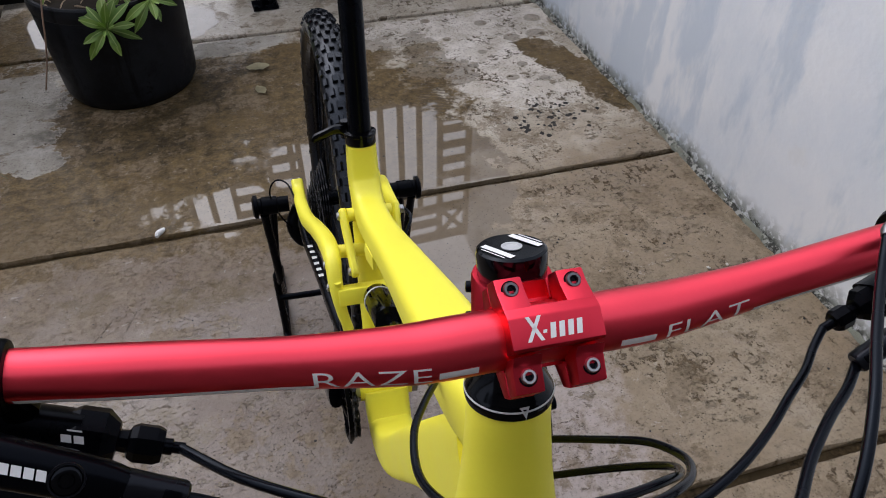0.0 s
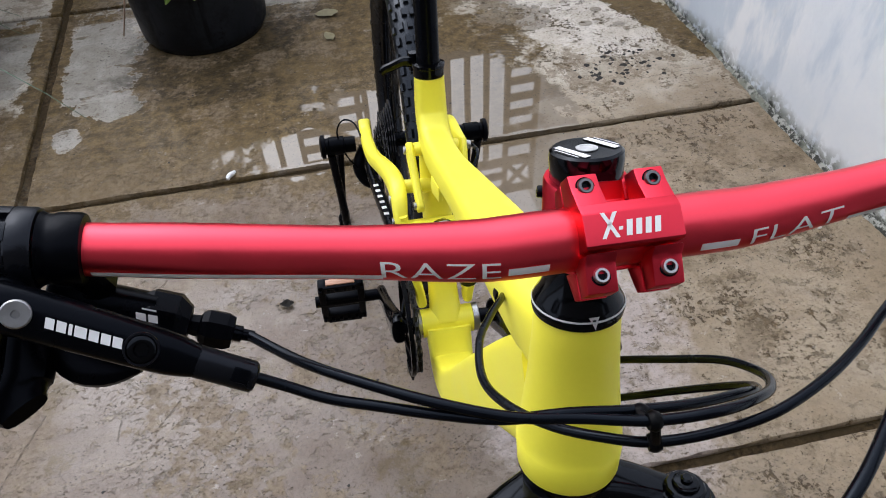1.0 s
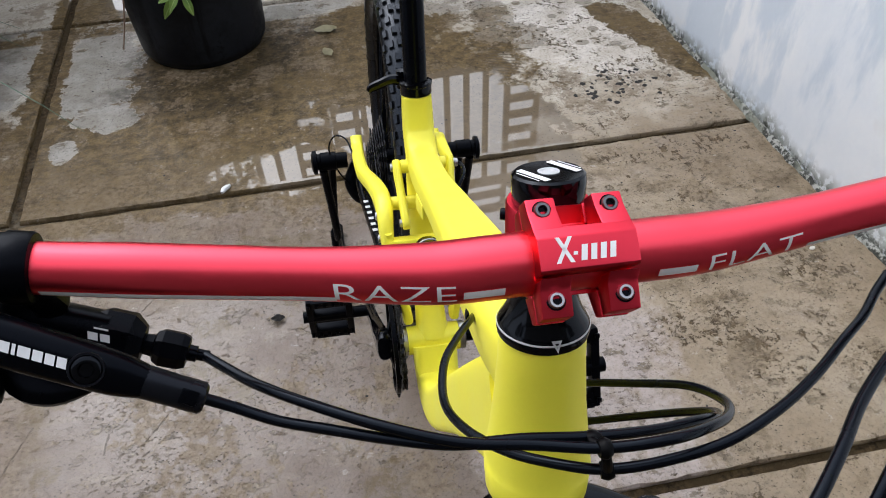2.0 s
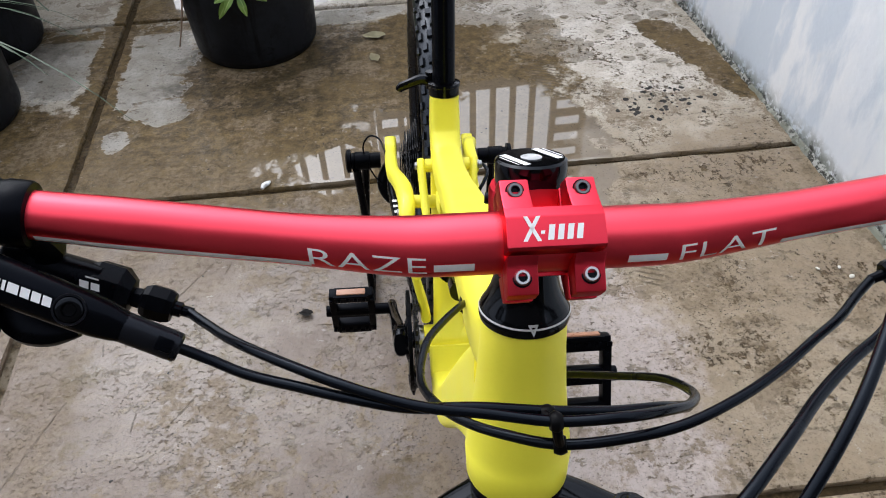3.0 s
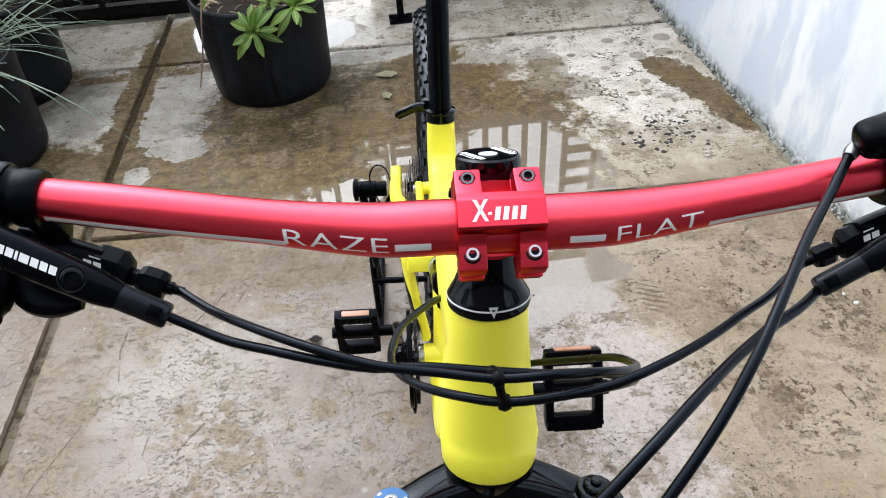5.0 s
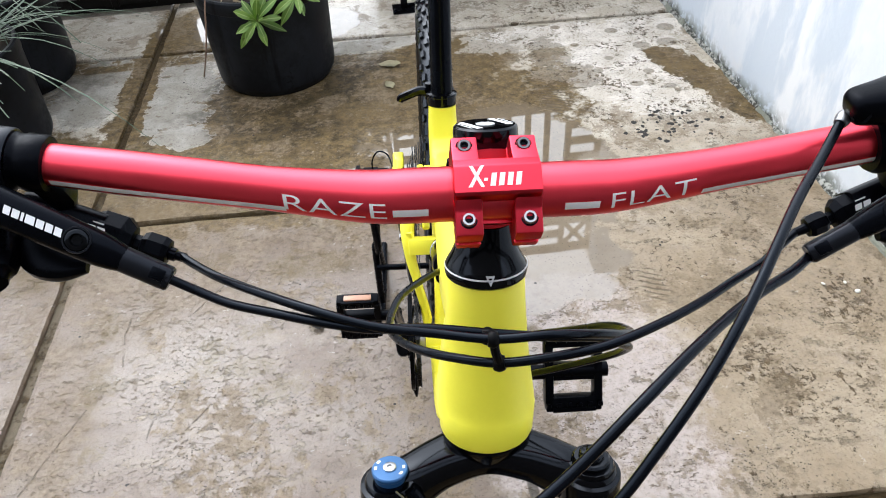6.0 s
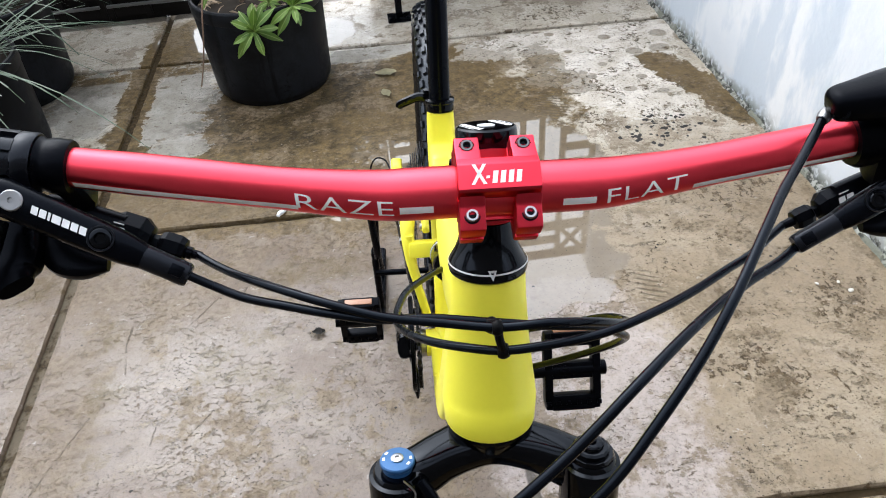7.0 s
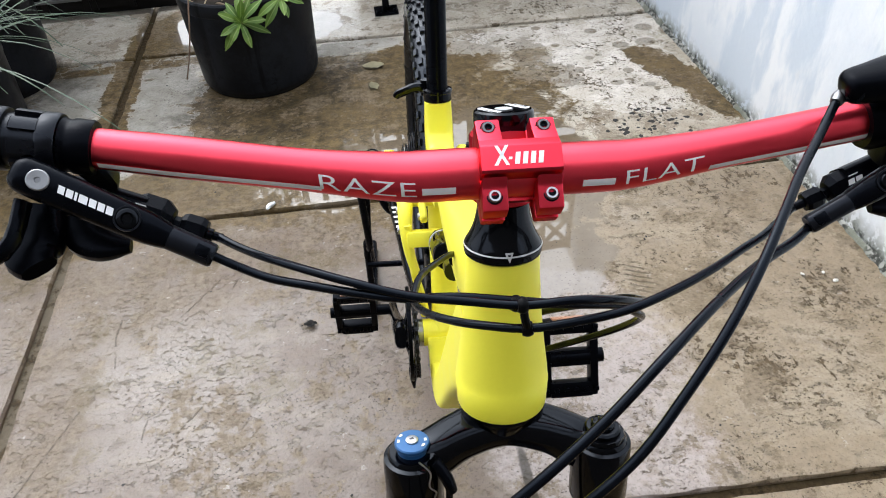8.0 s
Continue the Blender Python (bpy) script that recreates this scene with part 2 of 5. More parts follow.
    col = g.mix(g.math("MULTIPLY", g.math("MULTIPLY", scab, dryness), g.math("MULTIPLY_ADD", side, 0.35, 0.5)), col, (0.070, 0.048, 0.024))
    crust = g.math("MULTIPLY", g.ramp(g.math("ADD", g.noise(g.vec("MULTIPLY", p, (1.5, 1, 1)), 34, 9, 0.74), g.math("MULTIPLY_ADD", g.noise(p, 6.5, 5, 0.65), 0.6, -0.30)), 0.585, 0.625), g.math("MULTIPLY", dryness, g.math("MULTIPLY", side, g.math("SUBTRACT", 1.0, g.math("MULTIPLY", sheen, 0.8)))))
    col = g.mix(g.math("MULTIPLY", crust, 0.85), col, g.mix(g.ramp(grainy, 0.42, 0.58), (0.040, 0.025, 0.009), (0.105, 0.070, 0.031)))
    chip = g.math("MULTIPLY", g.ramp(g.noise(flaky, 17, 9, 0.72), 0.57, 0.592), g.ramp(g.noise(p, 3.4, 5, 0.65), 0.42, 0.54))
    col = g.mix(g.math("MULTIPLY", g.math("MULTIPLY", chip, dryness), 0.75), col, g.mix(g.ramp(grainy, 0.42, 0.56), (0.075, 0.055, 0.028), (0.185, 0.145, 0.088)))
    scuff = g.math("MULTIPLY", g.ramp(g.math("ADD", g.noise(p, 9.0, 10, 0.82), g.math("MULTIPLY_ADD", where, 0.6, -0.30)), 0.52, 0.575), g.math("MULTIPLY", dryness, g.math("SUBTRACT", 1.0, dry)))
    # DULL patches are made browner and less glossy in the same way
    scuff = g.math("MAXIMUM", scuff, g.math("MULTIPLY", union(DULL, 0.35), g.ramp(n_mid, 0.35, 0.6, 0.35, 0.85)))
    col = g.mix(g.math("MULTIPLY", scuff, 0.7), col, g.mix(g.ramp(n_fine, 0.35, 0.65), (0.105, 0.075, 0.040), (0.245, 0.192, 0.122)))
    ochre = union(OCHRE, 0.2, g.math("MULTIPLY", warp, 2.2))
    col = g.mix(g.math("MULTIPLY", ochre, g.ramp(grainy, 0.42, 0.55, 0.1, 0.75)), col, (0.105, 0.076, 0.032))
    pale = g.math("MULTIPLY", g.ramp(g.noise(flaky, 30, 8, 0.72), 0.60, 0.63), g.math("MULTIPLY", dryness, g.ramp(g.noise(p, 5, 4), 0.46, 0.6)))
    col = g.mix(g.math("MULTIPLY", pale, 0.35), col, (0.52, 0.485, 0.43))
    col = g.mix(g.math("MULTIPLY", g.ramp(n_fine, 0.42, 0.68), 0.4), col, g.mix(0.5, col, (0.08, 0.064, 0.046)))
    grit = g.noise(p, 150, 4, 0.7)
    col = g.mix(g.math("MULTIPLY", g.ramp(grit, 0.54, 0.64), g.math("MULTIPLY", dryness, 0.5)), col, g.mix(0.3, (0.05, 0.036, 0.021), col))
    # hairline scratches and the ridge where one float of cement ends
    lines = None
    for x0, y0, x1, y1, w in SCRATCHES:
        a, d = Vector((x0, y0, 0)), Vector((x1 - x0, y1 - y0, 0))
        rel = g.vec("SUBTRACT", g.vec("ADD", p, g.scaled(g.noise(p, 22, 4, 0.6, "Color"), w * 5)), tuple(a + Vector((1, 1, 0)) * w * 2.5))
        t = g.math("MULTIPLY", g.vec("DOT_PRODUCT", rel, tuple(d)), 1 / d.length_squared, clamp=True)
        off = g.vec("LENGTH", g.vec("MULTIPLY", g.vec("SUBTRACT", rel, g.scaled(tuple(d), t)), (1, 1, 0)))
        line = g.ramp(off, w * 0.5, w * 1.6, 1.0, 0.0)
        lines = line if lines is None else g.math("MAXIMUM", lines, line)
    lines = g.math("MULTIPLY", lines, g.ramp(n_fine, 0.42, 0.56, 0.0, 1.0))
    col = g.mix(g.math("MULTIPLY", lines, 0.7), col, (0.065, 0.048, 0.026))
    # ribbed shoe prints left in the fresh concrete
    ribs = g.math("SINE", g.math("ADD", g.vec("DOT_PRODUCT", p, (150, 330, 0)), g.math("MULTIPLY", n_edge, 9.0)))
    prints = g.math("MULTIPLY", union(PRINTS, 0.3, g.math("MULTIPLY", warp, 0.8)), g.ramp(ribs, 0.1, 0.8))
    col = g.mix(g.math("MULTIPLY", prints, 0.65), col, (0.085, 0.065, 0.036))
    strip = union(STRIPS, 0.25, g.math("MULTIPLY", warp, 0.6))
    col = g.mix(g.math("MULTIPLY", strip, 0.85), col, (0.045, 0.036, 0.024))
    col = g.vec("MULTIPLY", col, (1.02, 0.985, 0.985))
    film = g.math("MULTIPLY", g.math("SUBTRACT", 1.0, g.math("MULTIPLY", dry, 0.8)), g.ramp(g.noise(p, 3.1, 5, 0.6), 0.30, 0.55, 0.3, 0.68))
    film = g.math("MULTIPLY", film, g.math("MULTIPLY_ADD", scuff, -0.75, 1.0))
    film = g.math("MULTIPLY", film, g.math("MULTIPLY_ADD", wet, -0.82, 1.0))
    film = g.math("MULTIPLY", film, g.math("MULTIPLY_ADD", g.math("MAXIMUM", g.math("MAXIMUM", crust, scab), pits), -0.85, 1.0))
    film = g.math("MAXIMUM", film, pool)
    rough = g.math("MULTIPLY_ADD", n_mid, 0.25, 0.5)
    high = g.math("ADD", g.math("MULTIPLY", n_fine, 0.6), g.math("ADD", n_mid, g.math("MULTIPLY", g.math("ADD", g.math("ADD", pits, prints), g.math("ADD", g.math("MAXIMUM", scab, crust), g.math("ADD", chip, lines))), -0.6)))
    nor = g.bump(high, g.math("MULTIPLY", dryness, 0.7), 0.007)
    flow = g.math("MULTIPLY", dryness, g.math("MULTIPLY_ADD", wet, -0.75, 1.0))
    skin = g.bump(high, g.math("MULTIPLY", flow, 0.22), 0.004)
    coat_rough = g.math("MULTIPLY_ADD", flow, g.math("MULTIPLY_ADD", n_mid, 0.25, 0.06), 0.012)
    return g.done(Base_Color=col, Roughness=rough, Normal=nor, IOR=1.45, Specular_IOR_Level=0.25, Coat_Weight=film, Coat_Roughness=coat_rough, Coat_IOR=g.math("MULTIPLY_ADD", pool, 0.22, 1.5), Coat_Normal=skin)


# stains, painted shade and painted sheen on the floor: x, y, half width, half depth, in metres
# first entry: unseen floor painted dark to shade the handlebar's lower reflection; others wet
WET_AND_SHADE_PATCHES = [(0.0, -0.75, 2.2, 0.95), (-0.78, 1.78, 0.42, 0.26), (-0.25, 2.05, 0.75, 0.52), (0.2, 1.95, 0.55, 0.5), (0.30, 2.42, 0.28, 0.24), (-1.25, 2.05, 0.35, 0.2), (-0.66, 2.95, 0.26, 0.28), (-1.05, 2.72, 0.22, 0.06)]
DAMP = [(0.715, 2.43, 0.085, 0.13), (0.71, 2.22, 0.14, 0.11), (0.42, 2.42, 0.19, 0.19), (0.52, 2.20, 0.2, 0.12)]
SOAKED = [(1.14, 2.31, 0.08, 0.07), (1.19, 2.20, 0.08, 0.10), (1.235, 2.08, 0.075, 0.13), (1.27, 1.94, 0.06, 0.15), (-0.885, 2.45, 0.065, 0.62)]
DRIPS = [(1.225, 2.535, 0.035, 0.032), (1.187, 2.408, 0.042, 0.035), (1.005, 2.555, 0.024, 0.022), (1.083, 2.407, 0.034, 0.030), (1.31, 2.49, 0.03, 0.04), (0.83, 2.466, 0.02, 0.018), (0.793, 2.638, 0.02, 0.018), (1.04, 2.2, 0.02, 0.018), (0.93, 2.33, 0.018, 0.016), (0.97, 2.12, 0.028, 0.02), (1.08, 2.08, 0.024, 0.02), (0.86, 2.24, 0.02, 0.018)]
DRY_PATCHES = [(-0.72, 2.42, 0.14, 0.32), (-1.06, 2.50, 0.17, 0.27), (1.0, 2.28, 0.24, 0.30), (1.02, 2.02, 0.15, 0.13), (0.72, 2.56, 0.34, 0.11), (1.12, 2.56, 0.2, 0.1), (0.86, 2.12, 0.10, 0.10), (0.02, 2.66, 0.2, 0.06), (-0.66, 2.10, 0.10, 0.08), (-0.78, 1.95, 0.045, 0.06)]
GULLIES = [(-0.885, 2.35, 0.050, 0.80), (-0.9, 2.69, 0.45, 0.035), (-0.885, 1.78, 0.03, 0.33)]
DULL = [(-0.68, 1.5, 0.42, 0.36), (-0.2, 1.45, 0.25, 0.15), (-0.8, 0.9, 0.12, 0.4)]
OCHRE = [(-0.69, 1.03, 0.045, 0.035), (-0.705, 0.98, 0.012, 0.05), (-0.672, 0.845, 0.03, 0.03), (-0.71, 1.22, 0.022, 0.06), (-0.34, 1.145, 0.05, 0.025), (-0.44, 1.08, 0.04, 0.05), (-0.36, 1.02, 0.09, 0.03), (-0.19, 1.36, 0.12, 0.06), (-1.02, 1.42, 0.12, 0.06), (-0.29, 0.94, 0.06, 0.04), (-0.48, 1.42, 0.06, 0.04), (0.0, 0.62, 0.05, 0.08)]
SCRATCHES = [(-0.51, 1.22, -0.42, 1.34, 0.0018), (-0.385, 1.30, -0.36, 1.36, 0.0016), (-0.66, 1.26, -0.668, 1.18, 0.0022), (-0.668, 1.18, -0.652, 1.08, 0.0016), (-0.71, 0.96, -0.80, 0.76, 0.0018), (-0.47, 0.87, -0.43, 0.92, 0.0018), (-0.545, 0.93, -0.555, 0.86, 0.0016)]
# painted sky sheen, pale patches on the near right slab
SHEEN_PATCHES = [(0.50, 0.86, 0.18, 0.26), (0.45, 1.10, 0.14, 0.10), (0.50, 0.60, 0.15, 0.14), (0.40, 0.92, 0.18, 0.24), (0.32, 0.68, 0.12, 0.16)]
# painted shade in front of and beside the pots
POT_SHADE = [(-0.34, 2.24, 0.30, 0.10), (-0.54, 2.36, 0.09, 0.14), (-0.10, 2.38, 0.09, 0.16), (-0.30, 2.08, 0.20, 0.07), (0.02, 2.50, 0.07, 0.08), (-0.50, 2.12, 0.10, 0.05), (-1.36, 2.62, 0.30, 0.2)]
STRIPS = [(0.255, 0.60, 0.011, 0.10), (0.247, 0.78, 0.006, 0.05), (-1.0, 3.28, 1.3, 0.035)]
PRINTS = [(0.68, 1.125, 0.035, 0.06), (0.66, 2.06, 0.06, 0.09)]
PUDDLES = [(-0.17, 1.70, 0.15, 0.09), (0.02, 1.93, 0.08, 0.09)]
POOLS = [(0.47, 1.68, 0.28, 0.40), (0.40, 1.26, 0.24, 0.17), (-0.09, 1.69, 0.12, 0.11), (0.12, 1.82, 0.09, 0.13), (-0.14, 2.92, 0.13, 0.15), (-0.62, 2.98, 0.12, 0.16), (-0.70, 3.05, 0.05, 0.085), (-0.885, 3.0, 0.025, 0.07)]
M_FLOOR = floor_material()


def wall_material():
    """White-washed render, patchy, with grey-green dirt near the floor."""
    g = Graph("patchy_whitewash")
    p = g.place()
    big, mid, fine = g.noise(p, 1.6, 6, 0.6), g.noise(p, 6, 6, 0.6), g.noise(p, 45, 5)
    tall = g.vec("MULTIPLY", p, (1, 1, 0.35))
    streak = g.noise(tall, 5, 5, 0.6)
    col = g.mix(g.ramp(big, 0.35, 0.65), (0.80, 0.84, 0.885), (0.93, 0.935, 0.94))
    col = g.mix(g.ramp(streak, 0.48, 0.60, 0.0, 0.75), col, (0.64, 0.71, 0.785))
    col = g.mix(g.ramp(mid, 0.62, 0.72, 0.0, 0.4), col, (0.84, 0.835, 0.82))
    zed = g.vec("DOT_PRODUCT", p, (0, 0, 1))
    grime = g.ramp(g.math("ADD", zed, g.math("MULTIPLY_ADD", mid, 0.14, -0.07)), 0.01, 0.08, 1.0, 0.0)
    col = g.mix(g.math("MULTIPLY", grime, g.ramp(fine, 0.38, 0.52, 0.2, 0.9)), col, (0.20, 0.21, 0.175))
    black = g.math("MULTIPLY", g.ramp(g.math("ADD", zed, g.math("MULTIPLY_ADD", g.noise(p, 14, 5), 0.08, -0.04)), 0.0, 0.04, 1.0, 0.0), g.ramp(g.noise(p, 38, 7, 0.75), 0.47, 0.56))
    col = g.mix(black, col, (0.03, 0.03, 0.024))
    return g.done(Base_Color=col, Roughness=0.8, Normal=g.bump(g.math("ADD", fine, mid), 0.4, 0.004), Specular_IOR_Level=0.3)


M_WALL = wall_material()


# ---- mesh helpers ----
def finish(bm, smooth=True, angle=35):
    bmesh.ops.recalc_face_normals(bm, faces=bm.faces)
    me = bpy.data.meshes.new("mesh")
    bm.to_mesh(me)
    bm.free()
    if smooth:
        me.polygons.foreach_set("use_smooth", [True] * len(me.polygons))
        me.set_sharp_from_angle(angle=radians(angle))
    return me


def part(name, bm, material, parent=None, label="", angle=35):
    """Links a bmesh as one mesh object under a thing or a part."""
    me = finish(bm, True, angle) if isinstance(bm, bmesh.types.BMesh) else bm
    ob = new(name, me)
    if not me.materials:
        me.materials.append(material)
    if parent:
        ob.parent = parent
    return tagged(ob, label) if label else ob


def thing(name, m, label, category, group="", kind=""):
    ob = new(name)
    ob.matrix_world = m
    ob.empty_display_size = 0.05
    return tagged(ob, label, category, group, kind)


def V(*a):
    return Vector(a)


def spline(pts, sub):
    """Points of a smooth curve through pts."""
    pts = [Vector(p) for p in pts]
    if len(pts) < 3 or sub < 2:
        return pts
    out = []
    for i in range(len(pts) - 1):
        p0, p1, p2, p3 = pts[max(i - 1, 0)], pts[i], pts[i + 1], pts[min(i + 2, len(pts) - 1)]
        for k in range(sub):
            t = k / sub
            out.append(0.5 * (2 * p1 + (p2 - p0) * t + (2 * p0 - 5 * p1 + 4 * p2 - p3) * t * t + (3 * p1 - p0 - 3 * p2 + p3) * t**3))
    return out + [pts[-1]]


def sweep(pts, radii, n=14, sub=6, bm=None, side=(1, 0, 0), square=2.0, cap=True):
    """A tube along a smooth curve; radii: one, or one a point, each a number or (half width along side, half height)."""
    bm = bm or bmesh.new()
    count = len(pts)
    rr = list(radii) if isinstance(radii, (list, tuple)) and len(radii) == count and not (count == 2 and isinstance(radii, tuple)) else [radii] * count
    rr = [r if isinstance(r, (tuple, list)) else (r, r) for r in rr]
    curve = spline(pts, sub)
    ra = spline([(a, b, 0) for a, b in rr], sub)
    s = Vector(side)
    rings = []
    for i, c in enumerate(curve):
        t = (curve[min(i + 1, len(curve) - 1)] - curve[max(i - 1, 0)]).normalized()
        s = s - t * s.dot(t)
        if s.length < 1e-4:
            s = t.orthogonal()
        s = s.normalized()
        u = t.cross(s)
        ring = []
        for k in range(n):
            a = 2 * math.pi * k / n
            ca, sa = math.cos(a), math.sin(a)
            e = 2 / square
            ring.append(bm.verts.new(c + s * ra[i].x * math.copysign(abs(ca) ** e, ca) + u * ra[i].y * math.copysign(abs(sa) ** e, sa)))
        rings.append(ring)
    for a, b in zip(rings, rings[1:]):
        for k in range(n):
            bm.faces.new((a[k], a[(k + 1) % n], b[(k + 1) % n], b[k]))
    if cap:
        bm.faces.new(rings[0][::-1])
        bm.faces.new(rings[-1])
    return bm


def lathe(profile, origin, axis, n=24, bm=None, closed=False):
    """Turns (radius, height along axis) pairs round an axis."""
    bm = bm or bmesh.new()
    o, a = Vector(origin), Vector(axis).normalized()
    s = Vector((1, 0, 0)) - a * a.x
    s = (s if s.length > 0.1 else a.orthogonal()).normalized()
    u = a.cross(s)
    rings = []
    for r, h in profile:
        if r < 1e-6:
            rings.append([bm.verts.new(o + a * h)])
        else:
            rings.append([bm.verts.new(o + a * h + (s * math.cos(2 * math.pi * k / n) + u * math.sin(2 * math.pi * k / n)) * r) for k in range(n)])
    pairs = list(zip(rings, rings[1:])) + ([(rings[-1], rings[0])] if closed else [])
    for p, q in pairs:
        for k in range(n):
            j = (k + 1) % n
            if len(p) == 1 and len(q) > 1:
                bm.faces.new((p[0], q[j], q[k]))
            elif len(q) == 1 and len(p) > 1:
                bm.faces.new((p[k], p[j], q[0]))
            elif len(p) > 1:
                bm.faces.new((p[k], p[j], q[j], q[k]))
    return bm


def prism(poly, x0, x1, basis, bm=None, bevel=0.0012):
    """A polygon in the plane (u, v) of basis = (origin, ex, eu, ev), drawn out along ex from x0 to x1, with rounded edges."""
    o, ex, eu, ev = [Vector(b) for b in basis]
    own = bmesh.new()
    a = [own.verts.new(o + ex * x0 + eu * u + ev * v) for u, v in poly]
    b = [own.verts.new(o + ex * x1 + eu * u + ev * v) for u, v in poly]
    own.faces.new(a)
    own.faces.new(b[::-1])
    for k in range(len(poly)):
        j = (k + 1) % len(poly)
        own.faces.new((a[k], b[k], b[j], a[j]))
    bmesh.ops.recalc_face_normals(own, faces=own.faces)
    if bevel:
        bmesh.ops.bevel(own, geom=list(own.edges), offset=bevel, segments=2, profile=0.6, affect="EDGES")
    return join(bm, own)


def join(bm, own):
    if bm is None:
        return own
    me = bpy.data.meshes.new("tmp")
    own.to_mesh(me)
    own.free()
    bm.from_mesh(me)
    bpy.data.meshes.remove(me)
    return bm


def box(center, size, m=None, bm=None, bevel=0.001, segs=2):
    own = bmesh.new()
    bmesh.ops.create_cube(own, size=1.0, matrix=Matrix.Diagonal((*size, 1)))
    if bevel:
        bmesh.ops.bevel(own, geom=list(own.edges), offset=bevel, segments=segs, profile=0.6, affect="EDGES")
    bmesh.ops.transform(own, matrix=Matrix.Translation(center) @ (m or Matrix()), verts=own.verts)
    return join(bm, own)


def flat_shape(polys, lift, bm=None):
    """Thin raised print: each polygon (corner places) and the direction it is lifted in."""
    bm = bm or bmesh.new()
    for poly in polys:
        vs = [bm.verts.new(Vector(p) + Vector(lift)) for p in poly]
        bm.faces.new(vs)
    return bm


def written(text, size, shear=0.0, spacing=1.0):
    """Flat mesh of a word in the built-in font, in its own x and y."""
    cu = bpy.data.curves.new("text", "FONT")
    cu.body, cu.size, cu.shear, cu.space_character = text, size, shear, spacing
    cu.offset = size * -0.006
    cu.align_x, cu.align_y, cu.resolution_u = "CENTER", "CENTER", 4
    ob = new("text", cu)
    me = bpy.data.meshes.new_from_object(ob.evaluated_get(bpy.context.evaluated_depsgraph_get()))
    bpy.data.objects.remove(ob)
    bpy.data.curves.remove(cu)
    bm = bmesh.new()
    bm.from_mesh(me)
    bpy.data.meshes.remove(me)
    bmesh.ops.subdivide_edges(bm, edges=[e for e in bm.edges if e.calc_length() > size * 0.2], cuts=2)
    bmesh.ops.triangulate(bm, faces=bm.faces)
    return bm


def socket_bolt(center, axis, r=0.0042, h=0.003):
    """Head of a hex-socket bolt with a hollow."""
    bm = lathe([(0, -0.002), (r, -0.002), (r, h * 0.7), (r * 0.86, h), (r * 0.58, h)], center, axis, 20)
    lathe([(r * 0.58, h), (r * 0.5, h * 0.15), (0, h * 0.1)], center, axis, 6, bm)
    return bm

# ---- the yard: ground, slabs, walls, gate ----
WALL_X, GATE_Y = 1.307, 3.27


def ground():
    bm = bmesh.new()
    bmesh.ops.create_grid(bm, x_segments=8, y_segments=8, size=300, matrix=Matrix.Translation((0, 0, -0.016)))
    return tagged(part("ground", bm, M_JOINT), "dark wet earth and grit filling the joints between slabs", "ground", kind="structure")


def joint_material():
    g = Graph("wet_grit")
    p = g.place()
    n = g.noise(p, 70, 6, 0.7)
    col = g.mix(g.ramp(n, 0.35, 0.65), (0.014, 0.009, 0.004), (0.075, 0.050, 0.023))
    col = g.mix(g.ramp(g.noise(p, 4, 3), 0.45, 0.6), col, (0.040, 0.027, 0.012))
    shade_or_silt = blob(g, p, g.math("MULTIPLY_ADD", g.noise(p, 9, 6, 0.7), 1.2, -0.6), -0.885, 0.75, 0.12, 0.95, 0.3)
    col = g.mix(g.math("MULTIPLY", shade_or_silt, g.ramp(g.noise(p, 24, 6, 0.7), 0.40, 0.52, 0.1, 0.85)), col, (0.145, 0.120, 0.085))
    return g.done(Base_Color=col, Roughness=0.75, Specular_IOR_Level=0.12, Normal=g.bump(n, 0.8, 0.006))


M_JOINT = joint_material()
ground()
floor = thing("floor", Matrix(), "worn wet concrete yard floor of large cast slabs", "floor", kind="structure")


def slab(x0, x1, y0, y1):
    """One cast slab; its cross joints run slightly aslant, its edges are chipped."""
    rnd = random.Random(int(x0 * 100) * 31 + int(y0 * 100))
    def skew(x, y):
        return y - 0.045 * (x - 1.3)
    ring = []
    for (ax, ay), (bx, by) in (((x0, y0), (x1, y0)), ((x1, y0), (x1, y1)), ((x1, y1), (x0, y1)), ((x0, y1), (x0, y0))):
        steps = max(int(math.hypot(bx - ax, by - ay) / 0.035), 2)
        for k in range(steps):
            t = k / steps
            ring.append((ax + (bx - ax) * t, ay + (by - ay) * t))
    cx, cy = (x0 + x1) / 2, (y0 + y1) / 2
    bm = bmesh.new()
    loops = []
    for z, inset, jit in ((-0.06, 0.0, 0.0), (-0.008, 0.0, 0.004), (-0.0015, 0.004, 0.005), (0.0, 0.012, 0.006)):
        loop = []
        for x, y in ring:
            j = jit * (noise.noise((x * 14, y * 14, 3.1)) + 0.6 * noise.noise((x * 47, y * 47, 1.7)))
            px, py = x - math.copysign(inset + j, x - cx), y - math.copysign(inset + j, y - cy)
            loop.append(bm.verts.new((px, skew(px, py), z)))
        loops.append(loop)
    for a, b in zip(loops, loops[1:]):
        for k in range(len(a)):
            j = (k + 1) % len(a)
            bm.faces.new((a[k], a[j], b[j], b[k]))
    bm.faces.new(loops[-1])
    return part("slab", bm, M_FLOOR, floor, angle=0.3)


JX, JY = 0.014, 0.010
for xa, xb in ((-3.06, -0.872), (-0.872, 1.45)):
    for ya, yb in ((-1.95, -1.75), (-1.75, -0.62), (-0.62, 0.485), (0.485, 1.546), (1.546, 2.677), (2.677, 3.8)):
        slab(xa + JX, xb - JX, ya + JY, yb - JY)


